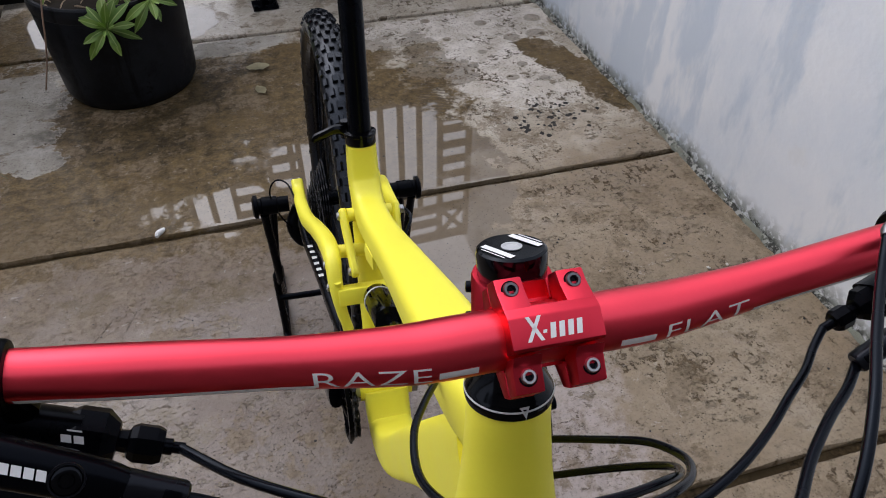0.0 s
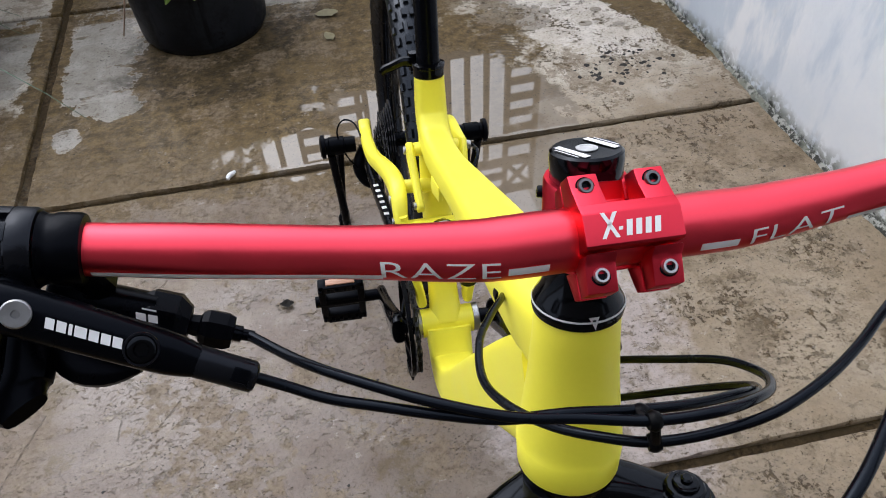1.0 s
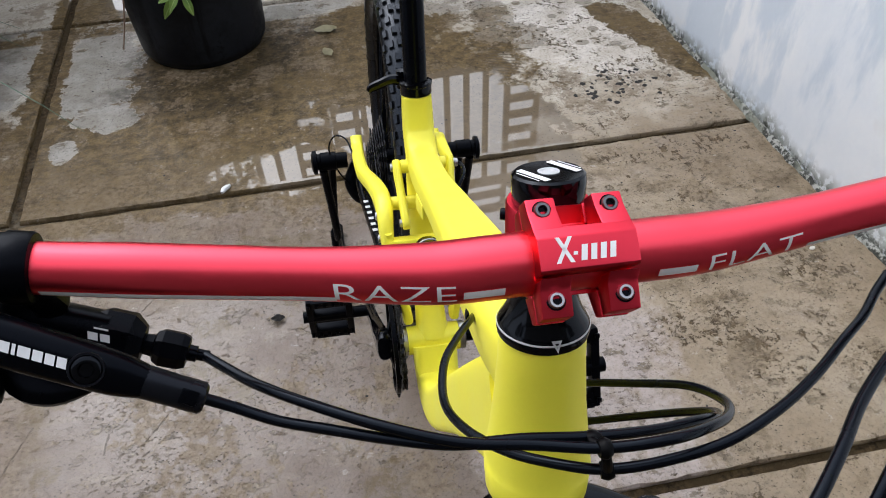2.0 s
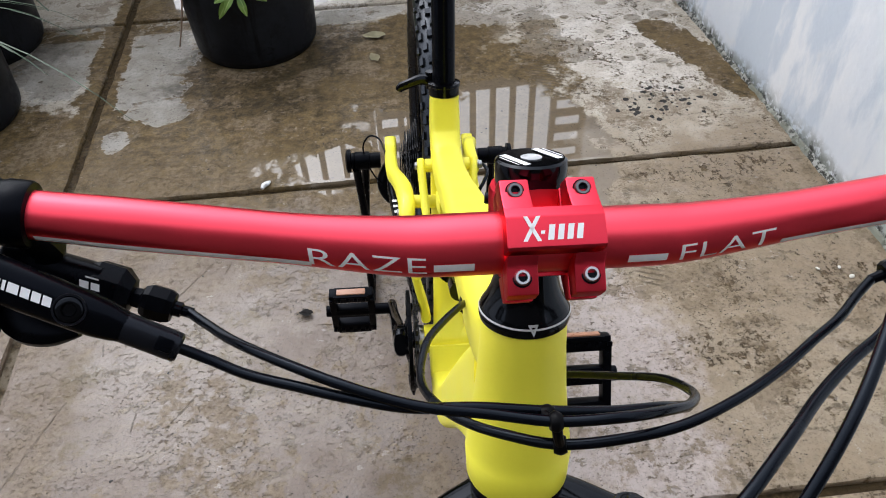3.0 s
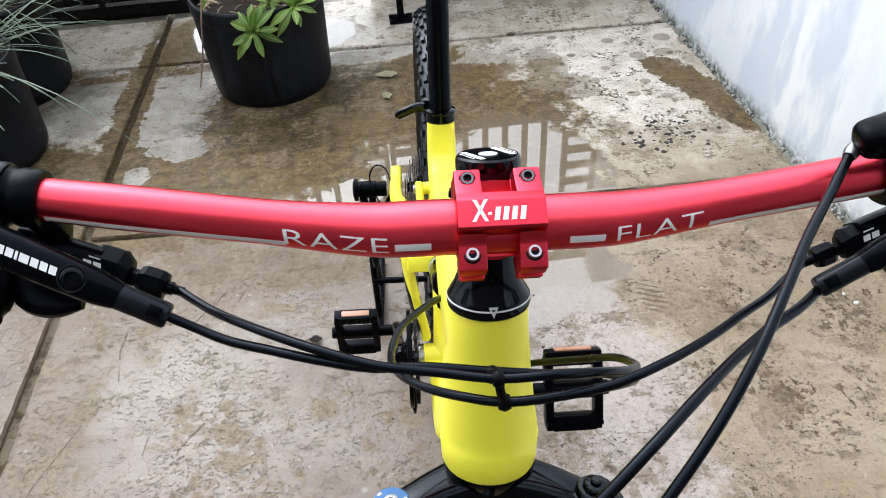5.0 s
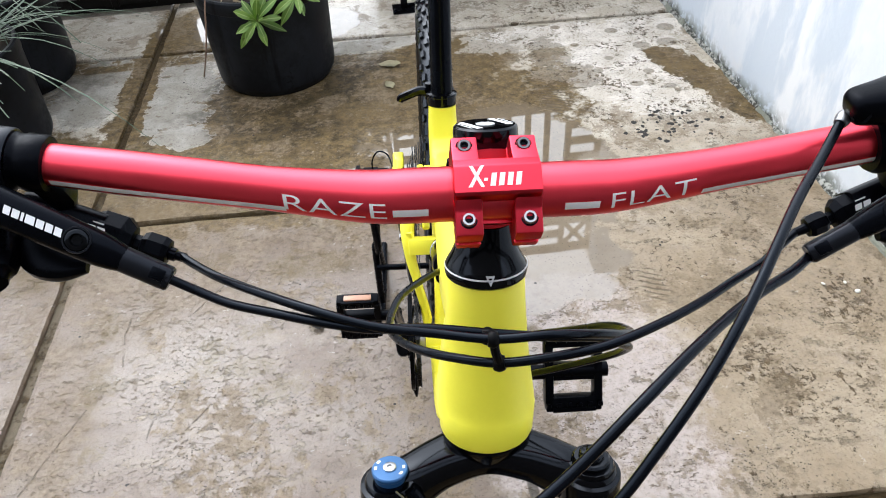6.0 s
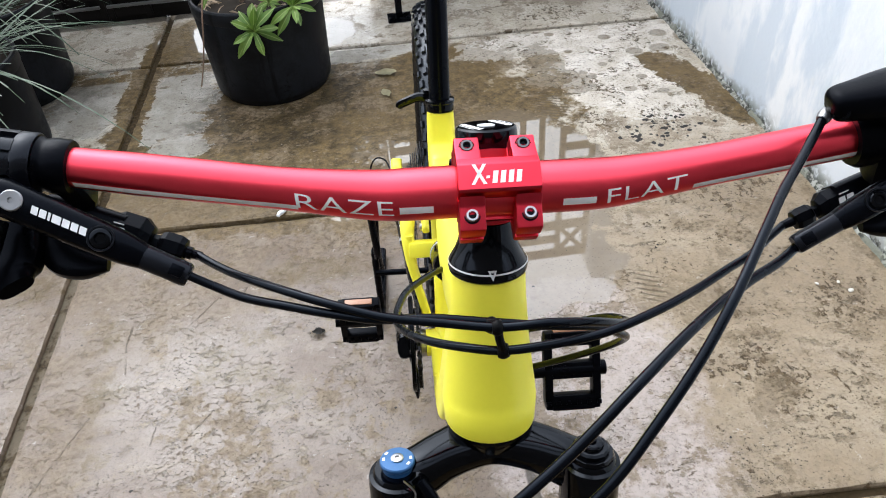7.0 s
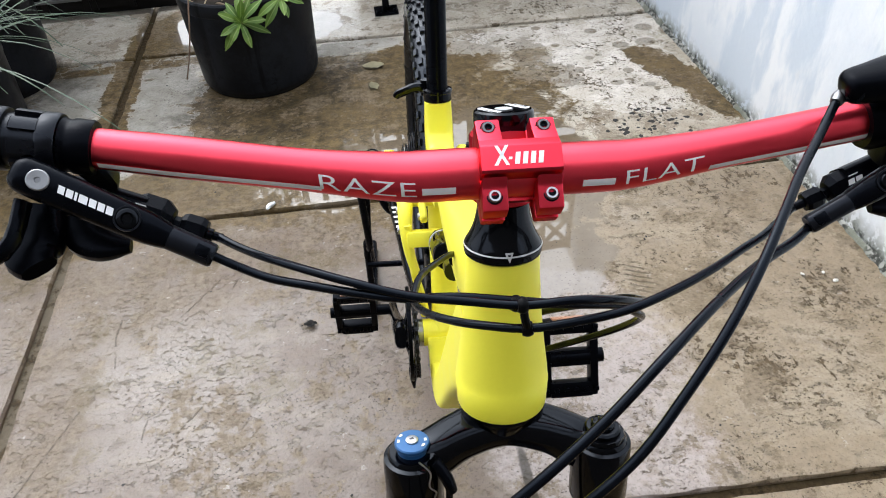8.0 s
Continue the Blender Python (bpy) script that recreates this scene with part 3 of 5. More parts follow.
def wall(name, x0, x1, y0, y1, h, label):
    bm = box(((x0 + x1) / 2, (y0 + y1) / 2, h / 2 - 0.05), (x1 - x0, y1 - y0, h + 0.1), bevel=0.012)
    return tagged(part(name, bm, M_WALL), label, "wall", kind="structure")


wall("wall_east", WALL_X, WALL_X + 0.16, -3.2, 3.215, 1.585, "rough whitewashed boundary wall stained grey and blue")
wall("wall_north", WALL_X + 0.012, WALL_X + 0.45, 3.22, 3.5, 2.09, "rendered gate pillar at the end of the wall")
wall("wall_west", -3.25, -3.06, -3.2, 3.6, 0.8, "plain whitewashed yard wall out of view")
# unseen dark wall, added to block sky and darken the handlebar's reflections
M_REAR_WALL = plain("grey_brown_render", (0.085, 0.078, 0.070), 0.85, 0.0, 0.2, 60, 0.3, 2)
wall("wall_south", -3.06, WALL_X, -1.13, -0.95, 2.6, "unseen grey-brown wall added behind the bicycle to darken reflections").data.materials[0] = M_REAR_WALL


def wall_foot():
    """Crumbled mortar and black moss along the foot of the wall."""
    bm = bmesh.new()
    rows = []
    steps = 420
    for k in range(steps + 1):
        y = -3.0 + 6.3 * k / steps
        w = 0.012 + 0.010 * noise.noise((0, y * 5, 0.5)) + 0.009 * noise.noise((0, y * 31, 4))
        h = 0.014 + 0.010 * noise.noise((3, y * 7, 0.5)) + 0.012 * noise.noise((8, y * 43, 4))
        w, h = max(w, 0.006), max(h, 0.005)
        rows.append([bm.verts.new(c) for c in ((WALL_X + 0.004, y, h), (WALL_X - 0.3 * w, y, h * 0.8), (WALL_X - 0.75 * w, y, h * 0.3), (WALL_X - w, y, -0.004))])
    for a, b in zip(rows, rows[1:]):
        for k in range(3):
            bm.faces.new((a[k], b[k], b[k + 1], a[k + 1]))
    return tagged(part("wall_foot", bm, M_FOOT, angle=60), "crumbling mortar fillet with black moss along the wall", "trim", kind="structure")


def foot_material():
    g = Graph("mossy_mortar")
    p = g.place()
    n, m = g.noise(p, 55, 6, 0.7), g.noise(p, 90, 5)
    col = g.mix(g.ramp(n, 0.44, 0.54), (0.36, 0.36, 0.32), (0.04, 0.04, 0.032))
    col = g.mix(g.ramp(g.noise(p, 9, 4), 0.5, 0.62), col, (0.2, 0.205, 0.16))
    return g.done(Base_Color=col, Roughness=0.85, Normal=g.bump(g.math("ADD", n, m), 0.9, 0.006))


M_FOOT = foot_material()
wall_foot()


def gate_panel(label, solid):
    """Steel gate leaf: sheet below as far as solid, lattice of slats, rungs and crosses above."""
    g = thing("gate_panel", Matrix(), label, "gate", "gate panels")

    def bar(name, x0, x1, z0, z1, d=0.03):
        return part(name, box(((x0 + x1) / 2, 0, (z0 + z1) / 2), (x1 - x0, d, z1 - z0), bevel=0.003), M_GATE, g)

    for x in (0.0, 0.171, 1.0, 1.182):
        bar("stile", x, x + 0.03, 0.02 if x < solid else 0.285, 1.9, 0.04)
    for z, h in ((0.03, 0.05), (0.765, 0.05), (1.606, 0.052), (1.846, 0.05)):
        for a, b in ((0.03, 0.171), (0.201, 1.0), (1.03, 1.182)):
            if z < 0.1 and b > solid + 0.05:
                continue
            bar("rail", a, b, z, z + h, 0.034)
    bar("rail", 0.201, 1.0, 1.722, 1.768, 0.028)
    for x in (0.319, 0.433, 0.547, 0.661, 0.775, 0.888):
        bar("slat", x - 0.017, x + 0.017, 0.815, 1.606, 0.02)
    for a, b in ((0.03, 0.171), (1.03, 1.182)):
        for k in range(6):
            z = 0.898 + 0.113 * k
            bar("rung", a, b, z, z + 0.046, 0.02)
        for s in (1, -1):
            m = Matrix.Rotation(s * math.atan2(0.188, b - a), 4, "Y")
            part("cross_bar", box(((a + b) / 2, 0.004 * s, 1.752), (0.236, 0.012, 0.03), m, bevel=0.002), M_GATE, g)
    part("sheet", box((solid / 2, 0.004, 0.42), (solid - 0.05, 0.006, 0.70), bevel=0.001), M_GATE, g)
    if solid < 1:
        part("sheet", box(((solid + 1.2) / 2, 0.004, 0.53), (1.2 - solid, 0.006, 0.48), bevel=0.001), M_GATE, g)
    part("skirt", box((solid / 2 + 0.006, 0.004, 0.033), (solid + 0.012, 0.012, 0.064), bevel=0.002), M_GATE, g)
    part("ledge", box((solid / 2, -0.028, 0.085), (solid - 0.02, 0.018, 0.012), bevel=0.002), M_STEEL_EDGE, g, "worn bright steel edge")
    return g


M_STEEL_EDGE = plain("worn_steel_edge", (0.10, 0.095, 0.09), 0.5, 0.4, 0.3, 80, 0.2, 8)
first_gate = gate_panel("tall dark steel gate leaf, solid below, lattice above", 1.2)
first_gate.matrix_world = pose(0.07, GATE_Y + 0.03, 0)
copy_thing(first_gate, pose(-2.363, GATE_Y + 0.03, 0))
gate_panel("tall dark steel gate leaf with an open lower corner", 0.37).matrix_world = pose(-1.15, GATE_Y + 0.03, 0)


def steel_post():
    t = thing("steel_post", pose(0.19, 2.965, 0), "thin black steel post on a bolted base plate", "post")
    part("base_plate", box((0, 0, 0.008), (0.105, 0.085, 0.012), bevel=0.002), M_BLACK, t)
    part("pole", box((0, 0, 0.62), (0.03, 0.03, 1.22), bevel=0.003), M_BLACK, t)
    for sx in (-1, 1):
        part("bolt", lathe([(0.008, 0.0), (0.008, 0.006), (0.005, 0.009), (0, 0.009)], (sx * 0.038, -0.026, 0.014), (0, 0, 1), 8), M_BLACK, t)
    return t


steel_post()


# ---- pots and plants ----
def pot(m, r0, r1, h, label):
    t = thing("plant_pot", m, label, "plant pot", "potted plants")
    wall_t = 0.006
    prof = [(0, 0.006), (r0 * 0.82, 0.006), (r0 * 0.84, 0.0), (r0 * 0.93, 0.0), (r0 * 0.95, 0.010), (r0 * 0.985, 0.020), (r0, 0.036), (r0 + (r1 - r0) * 0.8, h * 0.86), (r1 * 0.985, h * 0.865), (r1, h * 0.88), (r1, h * 0.985), (r1 - 0.004, h), (r1 - 0.012, h), (r1 - 0.014, h * 0.97), (r0 + (r1 - r0) * 0.8 - wall_t, h * 0.84), (r0 - wall_t, 0.02), (0, 0.02)]
    part("body", lathe(prof, (0, 0, 0), (0, 0, 1), 56), M_POT, t)
    bm = lathe([(r1 * 0.93, h * 0.86), (r1 * 0.6, h * 0.88), (r1 * 0.3, h * 0.89), (0, h * 0.895)], (0, 0, 0), (0, 0, 1), 40)
    for v in bm.verts:
        v.co.z += 0.012 * noise.noise(v.co * 18)
    tagged(part("soil", bm, M_SOIL, t), kind="stuff")
    return t


def leaf_mesh(length, width, curl, thick=0.0012, fold=0.25):
    """A lance-shaped leaf along +y, widest past its middle, folded at the rib and curling down."""
    bm = bmesh.new()
    rows, n = [], 9
    for k in range(n + 1):
        t = k / n
        w = width * (math.sin(math.pi * min(t * 1.02, 1) ** 1.5) ** 0.85 if 0 < t < 1 else 0.04) * 0.5 + 0.0012
        y, z = length * t * (1 - 0.15 * curl * t), length * (0.3 * t - curl * t * t)
        rows.append([bm.verts.new((x * w, y, z + abs(x) * w * fold)) for x in (-1, -0.5, 0, 0.5, 1)])
    for a, b in zip(rows, rows[1:]):
        for k in range(4):
            bm.faces.new((a[k], a[k + 1], b[k + 1], b[k]))
    bmesh.ops.solidify(bm, geom=bm.faces[:], thickness=thick)
    return finish(bm)


LEAVES = [leaf_mesh(0.13, 0.034, 0.38), leaf_mesh(0.115, 0.030, 0.55), leaf_mesh(0.145, 0.033, 0.7), leaf_mesh(0.08, 0.021, 0.15)]


def rosette(t, base, tip, seed, count=16, size=1.0):
    """A stem that ends in a whorl of leaves."""
    rnd = random.Random(seed)
    base, tip = Vector(base), Vector(tip)
    mid = base.lerp(tip, 0.5) + V(0, 0, 0.04)
    part("stem", sweep([base, mid, tip], [0.009, 0.007, 0.0055], 8, 5), M_DRY, t)
    up = (tip - mid).normalized().lerp(V(0, -0.35, 1), 0.55).normalized()
    q = up.to_track_quat("Z", "Y").to_matrix().to_4x4()
    for k in range(count):
        a = 137.5 * k + rnd.uniform(-14, 14)
        lift = 8 + 62 * (k / count) ** 1.1 + rnd.uniform(-8, 8)
        s = size * (1.12 - 0.5 * k / count) * rnd.uniform(0.85, 1.12)
        me = LEAVES[3] if k > count * 0.72 else LEAVES[rnd.randrange(3)]
        ob = part("leaf", me, M_LEAF, t)
        ob.matrix_local = Matrix.Translation(tip) @ q @ Matrix.Rotation(radians(a), 4, "Z") @ Matrix.Rotation(radians(lift - 12), 4, "X") @ Matrix.Diagonal((s, s, s, 1))


pot(pose(-0.345, 2.525, 0), 0.224, 0.240, 0.37, "large black plastic pot standing on wet concrete")
plant_a = thing("potted_shrub", pose(-0.345, 2.525, 0.30), "leafy green succulent shrub with whorled leaves", "plant", "plants")
for n_, (b_, t_, k_, s_) in enumerate((((0.0, -0.02, 0.0), (0.006, -0.275, 0.022), 20, 0.80), ((0.05, -0.02, 0.0), (0.145, -0.215, 0.07), 15, 0.74), ((-0.05, 0.0, 0.0), (-0.09, -0.10, 0.15), 14, 0.75), ((0.0, 0.05, 0.0), (0.06, -0.02, 0.22), 14, 0.85), ((0.08, 0.0, 0.0), (0.20, -0.05, 0.1), 13, 0.75), ((0.02, -0.08, 0.0), (0.06, -0.16, 0.07), 11, 0.55))):
    rosette(plant_a, b_, t_, 11 + n_, k_, s_)


def mulch():
    """Dead stems and curled leaves lying on the potting soil."""
    rnd = random.Random(23)
    t = thing("mulch", pose(-0.345, 2.525, 0.318), "dry stems and dead leaves on potting soil", "mulch", kind="stuff")
    bm = bmesh.new()
    for _ in range(70):
        a, r = rnd.uniform(0, 2 * math.pi), 0.205 * math.sqrt(rnd.random())
        c = V(r * math.cos(a), r * math.sin(a), rnd.uniform(0.012, 0.028))
        turn, ln = rnd.uniform(0, math.pi), rnd.uniform(0.025, 0.07)
        ln = min(ln, 2 * (0.222 - r) + 0.012)
        d = V(math.cos(turn), math.sin(turn), rnd.uniform(-0.1, 0.25)) * (ln / 2)
        own = sweep([c - d, c + V(rnd.uniform(-0.006, 0.006), rnd.uniform(-0.006, 0.006), 0.006), c + d], [(0.0014, 0.001), (rnd.uniform(0.002, 0.006), 0.0012), (0.001, 0.0008)], 6, 3)
        join(bm, own)
    part("stems", bm, M_MULCH, t)


M_MULCH = plain("dry_plant_litter", (0.30, 0.22, 0.14), 0.75, 0.0, 0.5, 60, 0.3, 25)
mulch()


def grass_plant(m, seed, count, label, reach=0.42):
    """A tuft of long thin arching blades."""
    rnd = random.Random(seed)
    t = thing("tuft_plant", m, label, "plant", "plants")
    bm = bmesh.new()
    for _ in range(count):
        a, r = rnd.uniform(0, 2 * math.pi), rnd.uniform(0.0, 0.09)
        ln, lean, droop = rnd.uniform(0.5, 1.0) * reach * 1.35, rnd.uniform(0.35, 1.25), rnd.uniform(0.2, 0.8)
        d = V(math.cos(a), math.sin(a), 0)
        s = d.cross(V(0, 0, 1))
        w, blunt = rnd.uniform(0.0026, 0.0054), rnd.random() < 0.5
        ln *= 0.72 if blunt else 1.0
        prev = None
        for k in range(9):
            u = k / 8
            c = d * (r + ln * u * lean) + V(0, 0, ln * (u * (1.25 - 0.6 * lean) - droop * u * u))
            ww = w * (1 - 0.55 * u) if blunt else w * (1 - u) ** 0.6 + 0.0006
            row = [bm.verts.new(c - s * ww), bm.verts.new(c + V(0, 0, -0.3 * ww)), bm.verts.new(c + s * ww)]
            if prev:
                for j in (0, 1):
                    bm.faces.new((prev[j], prev[j + 1], row[j + 1], row[j]))
            prev = row
    tagged(part("foliage", bm, M_BLADE, t, angle=80), kind="stuff")
    return t


pot(pose(-1.392, 2.69, 0), 0.222, 0.240, 0.37, "black plastic pot holding a spiky tuft plant")
pot(pose(-1.345, 2.185, 0), 0.222, 0.240, 0.36, "black plastic pot at the edge of a joint")
grass_plant(pose(-1.392, 2.69, 0.32), 3, 110, "thin grey-green blades arching over the pot", 0.40)
grass_plant(pose(-1.345, 2.185, 0.31), 4, 150, "dense tuft of narrow arching green blades", 0.55)


def dry_stalk():
    t = thing("dry_stalk", pose(-0.655, 2.50, 0), "thin pale dry stalk leaning on a pot", "stalk")
    part("stalk", sweep([(0.015, 0.03, 0.003), (0.055, -0.03, 0.10), (0.086, -0.08, 0.18), (0.116, -0.13, 0.27), (0.142, -0.17, 0.36), (0.18, -0.20, 0.48)], [0.0022, 0.0026, 0.0028, 0.0028, 0.0026, 0.002], 6, 5), M_DRY, t)
    return t


dry_stalk()


# ---- small things on the floor ----
def litter():
    t = thing("litter", pose(-0.291, 1.636, 0.0, 0, 0, 55), "small crumpled white paper scrap on the slab", "litter")
    bm = sweep([(-0.018, 0, 0.006), (-0.006, 0.002, 0.008), (0.008, -0.001, 0.007), (0.019, 0, 0.005)], [0.005, 0.0075, 0.007, 0.004], 8, 3)
    part("scrap", bm, M_LITTER, t)


litter()


def dead_leaf(x, y, turn, s, material, label):
    t = thing("fallen_leaf", pose(x, y, 0.003, 0, 0, turn), label, "leaf", "fallen leaves")
    bm = bmesh.new()
    rows = []
    for k in range(8):
        u = k / 7
        w = s * 0.32 * math.sin(math.pi * (0.06 + 0.9 * u)) * (1 + 0.3 * noise.noise((x * 9, u * 6, 1)))
        rows.append([bm.verts.new((sx * w, s * (u - 0.5), 0.004 + 0.006 * abs(sx) * (0.5 + noise.noise((u * 5, sx, x))))) for sx in (-1, 0, 1)])
    for a, b in zip(rows, rows[1:]):
        for j in (0, 1):
            bm.faces.new((a[j], a[j + 1], b[j + 1], b[j]))
    bmesh.ops.solidify(bm, geom=bm.faces[:], thickness=0.002)
    part("blade", bm, material, t)


M_PALE_LEAF = plain("pale_dry_leaf", (0.4, 0.36, 0.22), 0.6, 0.0, 0.3, 90, 0.2, 20)
dead_leaf(-0.179, 1.123, 80, 0.034, M_DIRT, "dark curled dead leaf lying on the slab")
dead_leaf(0.09, 2.46, 85, 0.085, M_PALE_LEAF, "pale dry leaf stuck to wet concrete")


def pebble(x, y, r, turn, label):
    """A small worn stone, flattened and uneven."""
    t = thing("pebble", pose(x, y, 0.0, 0, 0, turn), label, "pebble", "pebbles on the slab")
    bm = bmesh.new()
    bmesh.ops.create_icosphere(bm, subdivisions=2, radius=r)
    for v in bm.verts:
        v.co *= 1 + 0.35 * noise.noise(v.co * 90 + V(x * 7, y * 7, 0))
        v.co = V(v.co.x * 1.25, v.co.y * 0.85, v.co.z * 0.5 + r * 0.42)
    part("stone", bm, M_PEBBLE, t)


M_PEBBLE = plain("pale_stone", (0.62, 0.59, 0.52), 0.7, 0.0, 0.2, 200, 0.3, 60)
pebble(1.160, 1.012, 0.0065, 10, "small pale stone lying on tan concrete")
pebble(1.148, 1.046, 0.0045, 60, "tiny pale stone lying on tan concrete")
pebble(1.094, 1.051, 0.0052, 130, "tiny pale stone lying on tan concrete")
dead_leaf(0.079, 2.297, 20, 0.060, M_PALE_LEAF, "small pale dry leaf stuck to wet concrete")


def specks():
    """Crumbs of dark dirt scattered on the slab."""
    rnd = random.Random(5)
    bm = bmesh.new()
    for k in range(150):
        if k < 58:
            x, y, s = rnd.gauss(0.98, 0.075), rnd.gauss(1.85, 0.05), rnd.uniform(0.004, 0.0105)
        else:
            x, y, s = rnd.uniform(-0.8, 1.25), rnd.uniform(0.6, 2.6), rnd.uniform(0.0015, 0.004)
        own = bmesh.new()
        bmesh.ops.create_icosphere(own, subdivisions=1, radius=s)
        for v in own.verts:
            v.co = Vector((v.co.x * rnd.uniform(0.5, 1.5), v.co.y * rnd.uniform(0.5, 1.5), v.co.z * 0.12)) + V(x, y, s * 0.06)
        join(bm, own)
    tagged(part("dirt_crumbs", bm, M_DIRT), "dark crumbs of dirt scattered over the slabs", "dirt", kind="stuff")


specks()

# ---- the bicycle ----
BIKE = pose(0.0665, 0.22, 0, 0, 2.4, -3.7)
bike = thing("bicycle", BIKE, "yellow full-suspension mountain bike with a red handlebar", "bicycle")
SD, CD = math.sin(radians(16)), math.cos(radians(16))
AX, FW = V(0, SD, CD), V(0, -CD, SD)
HT = V(0, 0.0338, 0.9792)
BARC = V(0, 0.0115, 1.063)
FD, FN = V(0, 0.847, 0.531), V(0, -0.531, 0.847)
X = V(1, 0, 0)


def marks(polys, lift, material, parent, label=""):
    """Plain printed strokes, each a part of its own."""
    for poly in polys:
        part("mark", flat_shape([poly], lift), material, parent, label)


def bar_center(x):
    m = max(abs(x) - 0.060, 0.0)
    return V(x, BARC.y + 0.012 * m, BARC.z + (0.198 if x < 0 else 0.175) * m * m / (m + 0.03))


def bar_radius(x):
    def step(a, b):
        t = min(max((abs(x) - a) / (b - a), 0), 1)
        return t * t * (3 - 2 * t)
    return 0.0161 - 0.0036 * step(0.045, 0.140) - 0.0009 * step(0.20, 0.24)


def on_bar(x, arc, lift=0.0003):
    """A place on the bar's skin: arc metres up from the line that faces straight ahead."""
    r = bar_radius(x)
    a = arc / r
    return bar_center(x) + V(0, -math.cos(a), math.sin(a)) * (r + lift)


def handlebar():
    xs = [0.37 * (k / 40 - 1) for k in range(81)]
    h = part("handlebar", sweep([bar_center(x) for x in xs], [bar_radius(x) for x in xs], 28, 1, side=(0, 0, 1)), M_RED, bike, "red anodised aluminium riser bar")

    def stripe(x0, x1, a0, a1):
        bm, n = bmesh.new(), max(int((x1 - x0) / 0.005), 3)
        rows = [[bm.verts.new(on_bar(x0 + (x1 - x0) * k / n, a0 + (a1 - a0) * j / 4)) for j in range(5)] for k in range(n + 1)]
        for a, b in zip(rows, rows[1:]):
            for j in range(4):
                bm.faces.new((a[j], b[j], b[j + 1], a[j + 1]))
        part("stripe", bm, M_WHITE, h)

    for s in (-1, 1):
        stripe(*sorted((s * 0.1175, s * 0.239)), -0.0054, -0.0016)
        stripe(*sorted((s * 0.0385, s * 0.0585)), -0.0024, 0.0024)
    for word, x, span in (("RAZE", -0.0905, 0.0565), ("FLAT", 0.0885, 0.0475)):
        bm = written(word, 0.0195, -0.02, 1.05)
        wide = max(v.co.x for v in bm.verts) - min(v.co.x for v in bm.verts)
        for v in bm.verts:
            v.co = on_bar(x + v.co.x * span / wide, 0.0008 + v.co.y * 0.74)
        part("lettering", bm, M_WHITE, h, "thin white lettering")
    return h


handlebar()


def stem():
    t = part("stem", lathe([(0.0165, 0.040), (0.0225, 0.041), (0.0233, 0.043), (0.0233, 0.0835), (0.0225, 0.0855), (0.016, 0.086)], HT, AX, 32), M_RED_STEM, bike, "red machined aluminium stem")
    neck0, neck1 = BARC - FN * 0.008 + FD * 0.010, HT + AX * 0.064
    part("neck", sweep([neck0, neck0.lerp(neck1, 0.5), neck1], [(0.022, 0.019), (0.019, 0.018), (0.019, 0.019)], 20, 4, square=3.2), M_RED_STEM, t)
    base = (BARC, X, FD, FN)
    bm = bmesh.new()
    # clamp half behind the bar
    prism([(-0.018, -0.004), (0.019, -0.004), (0.017, -0.017), (-0.014, -0.019)], -0.0236, 0.0236, base, bm)
    for sx in (-1, 1):
        x0, x1 = sorted((sx * 0.0093, sx * 0.0236))
        prism([(0.017, -0.001), (0.0282, -0.001), (0.0275, -0.012), (0.017, -0.016)], x0, x1, base, bm)
        prism([(-0.017, -0.001), (-0.031, -0.001), (-0.030, -0.011), (-0.015, -0.018)], x0, x1, base, bm)
    part("rear_clamp", bm, M_RED_STEM, t)
    # face plate with its four ears
    bm = bmesh.new()
    prism([(-0.0100, 0.010), (-0.0105, 0.0235), (-0.009, 0.0255), (0.006, 0.0262), (0.0115, 0.0225), (0.0125, 0.010)], -0.0242, 0.0242, base, bm, 0.0009)
    plate = part("face_plate", bm, M_RED_STEM, t)
    for sx in (-1, 1):
        ear = bmesh.new()
        x0, x1 = sorted((sx * 0.0093, sx * 0.0242))
        prism([(0.010, 0.002), (0.0105, 0.0232), (0.0210, 0.0172), (0.0282, 0.0152), (0.0287, 0.002)], x0, x1, base, ear, 0.0012)
        x0, x1 = sorted((sx * 0.0088, sx * 0.0242))
        prism([(-0.012, 0.002), (-0.0120, 0.0230), (-0.0165, 0.0172), (-0.0300, 0.0142), (-0.0305, 0.002)], x0, x1, base, ear, 0.0012)
        part("ear", ear, M_RED_STEM, plate)
    for sx in (-1, 1):
        for d, n, m in ((0.0215, 0.0163, M_BOLT), (-0.0218, 0.0152, M_STEEL)):
            c = BARC + X * (sx * 0.0168) + FD * d + FN * n
            bolt = part("bolt", socket_bolt(c, FN, 0.0040, 0.0030), m, t, "hex socket bolt")
            part("washer", lathe([(0.0041, 0.0004), (0.0048, 0.0004), (0.0048, 0.0008), (0.0041, 0.0010)], c, FN, 20), M_BLACK, bolt)
            part("socket", lathe([(0.0024, 0.0010), (0, 0.0010)], c, FN, 6), M_BLACK, bolt)
    # maker's mark: slanted plain strokes
    o = BARC + FN * 0.02635
    tilt = V(0, (0.0262 - 0.0255) / 0.015, 0)
    polys = []
    def stroke(x, u, w, h, sl=0.25):
        polys.append([o + X * (x + sl * v) + FD * v + FN * (-0.0001 - 0.047 * (0.006 - v)) for x, v in ((x, u), (x + w, u), (x + w, u + h), (x, u + h))])
    stroke(-0.0128, -0.0064, 0.0021, 0.0122, 0.58)
    stroke(-0.0128, -0.0064, 0.0021, 0.0122, -0.50)
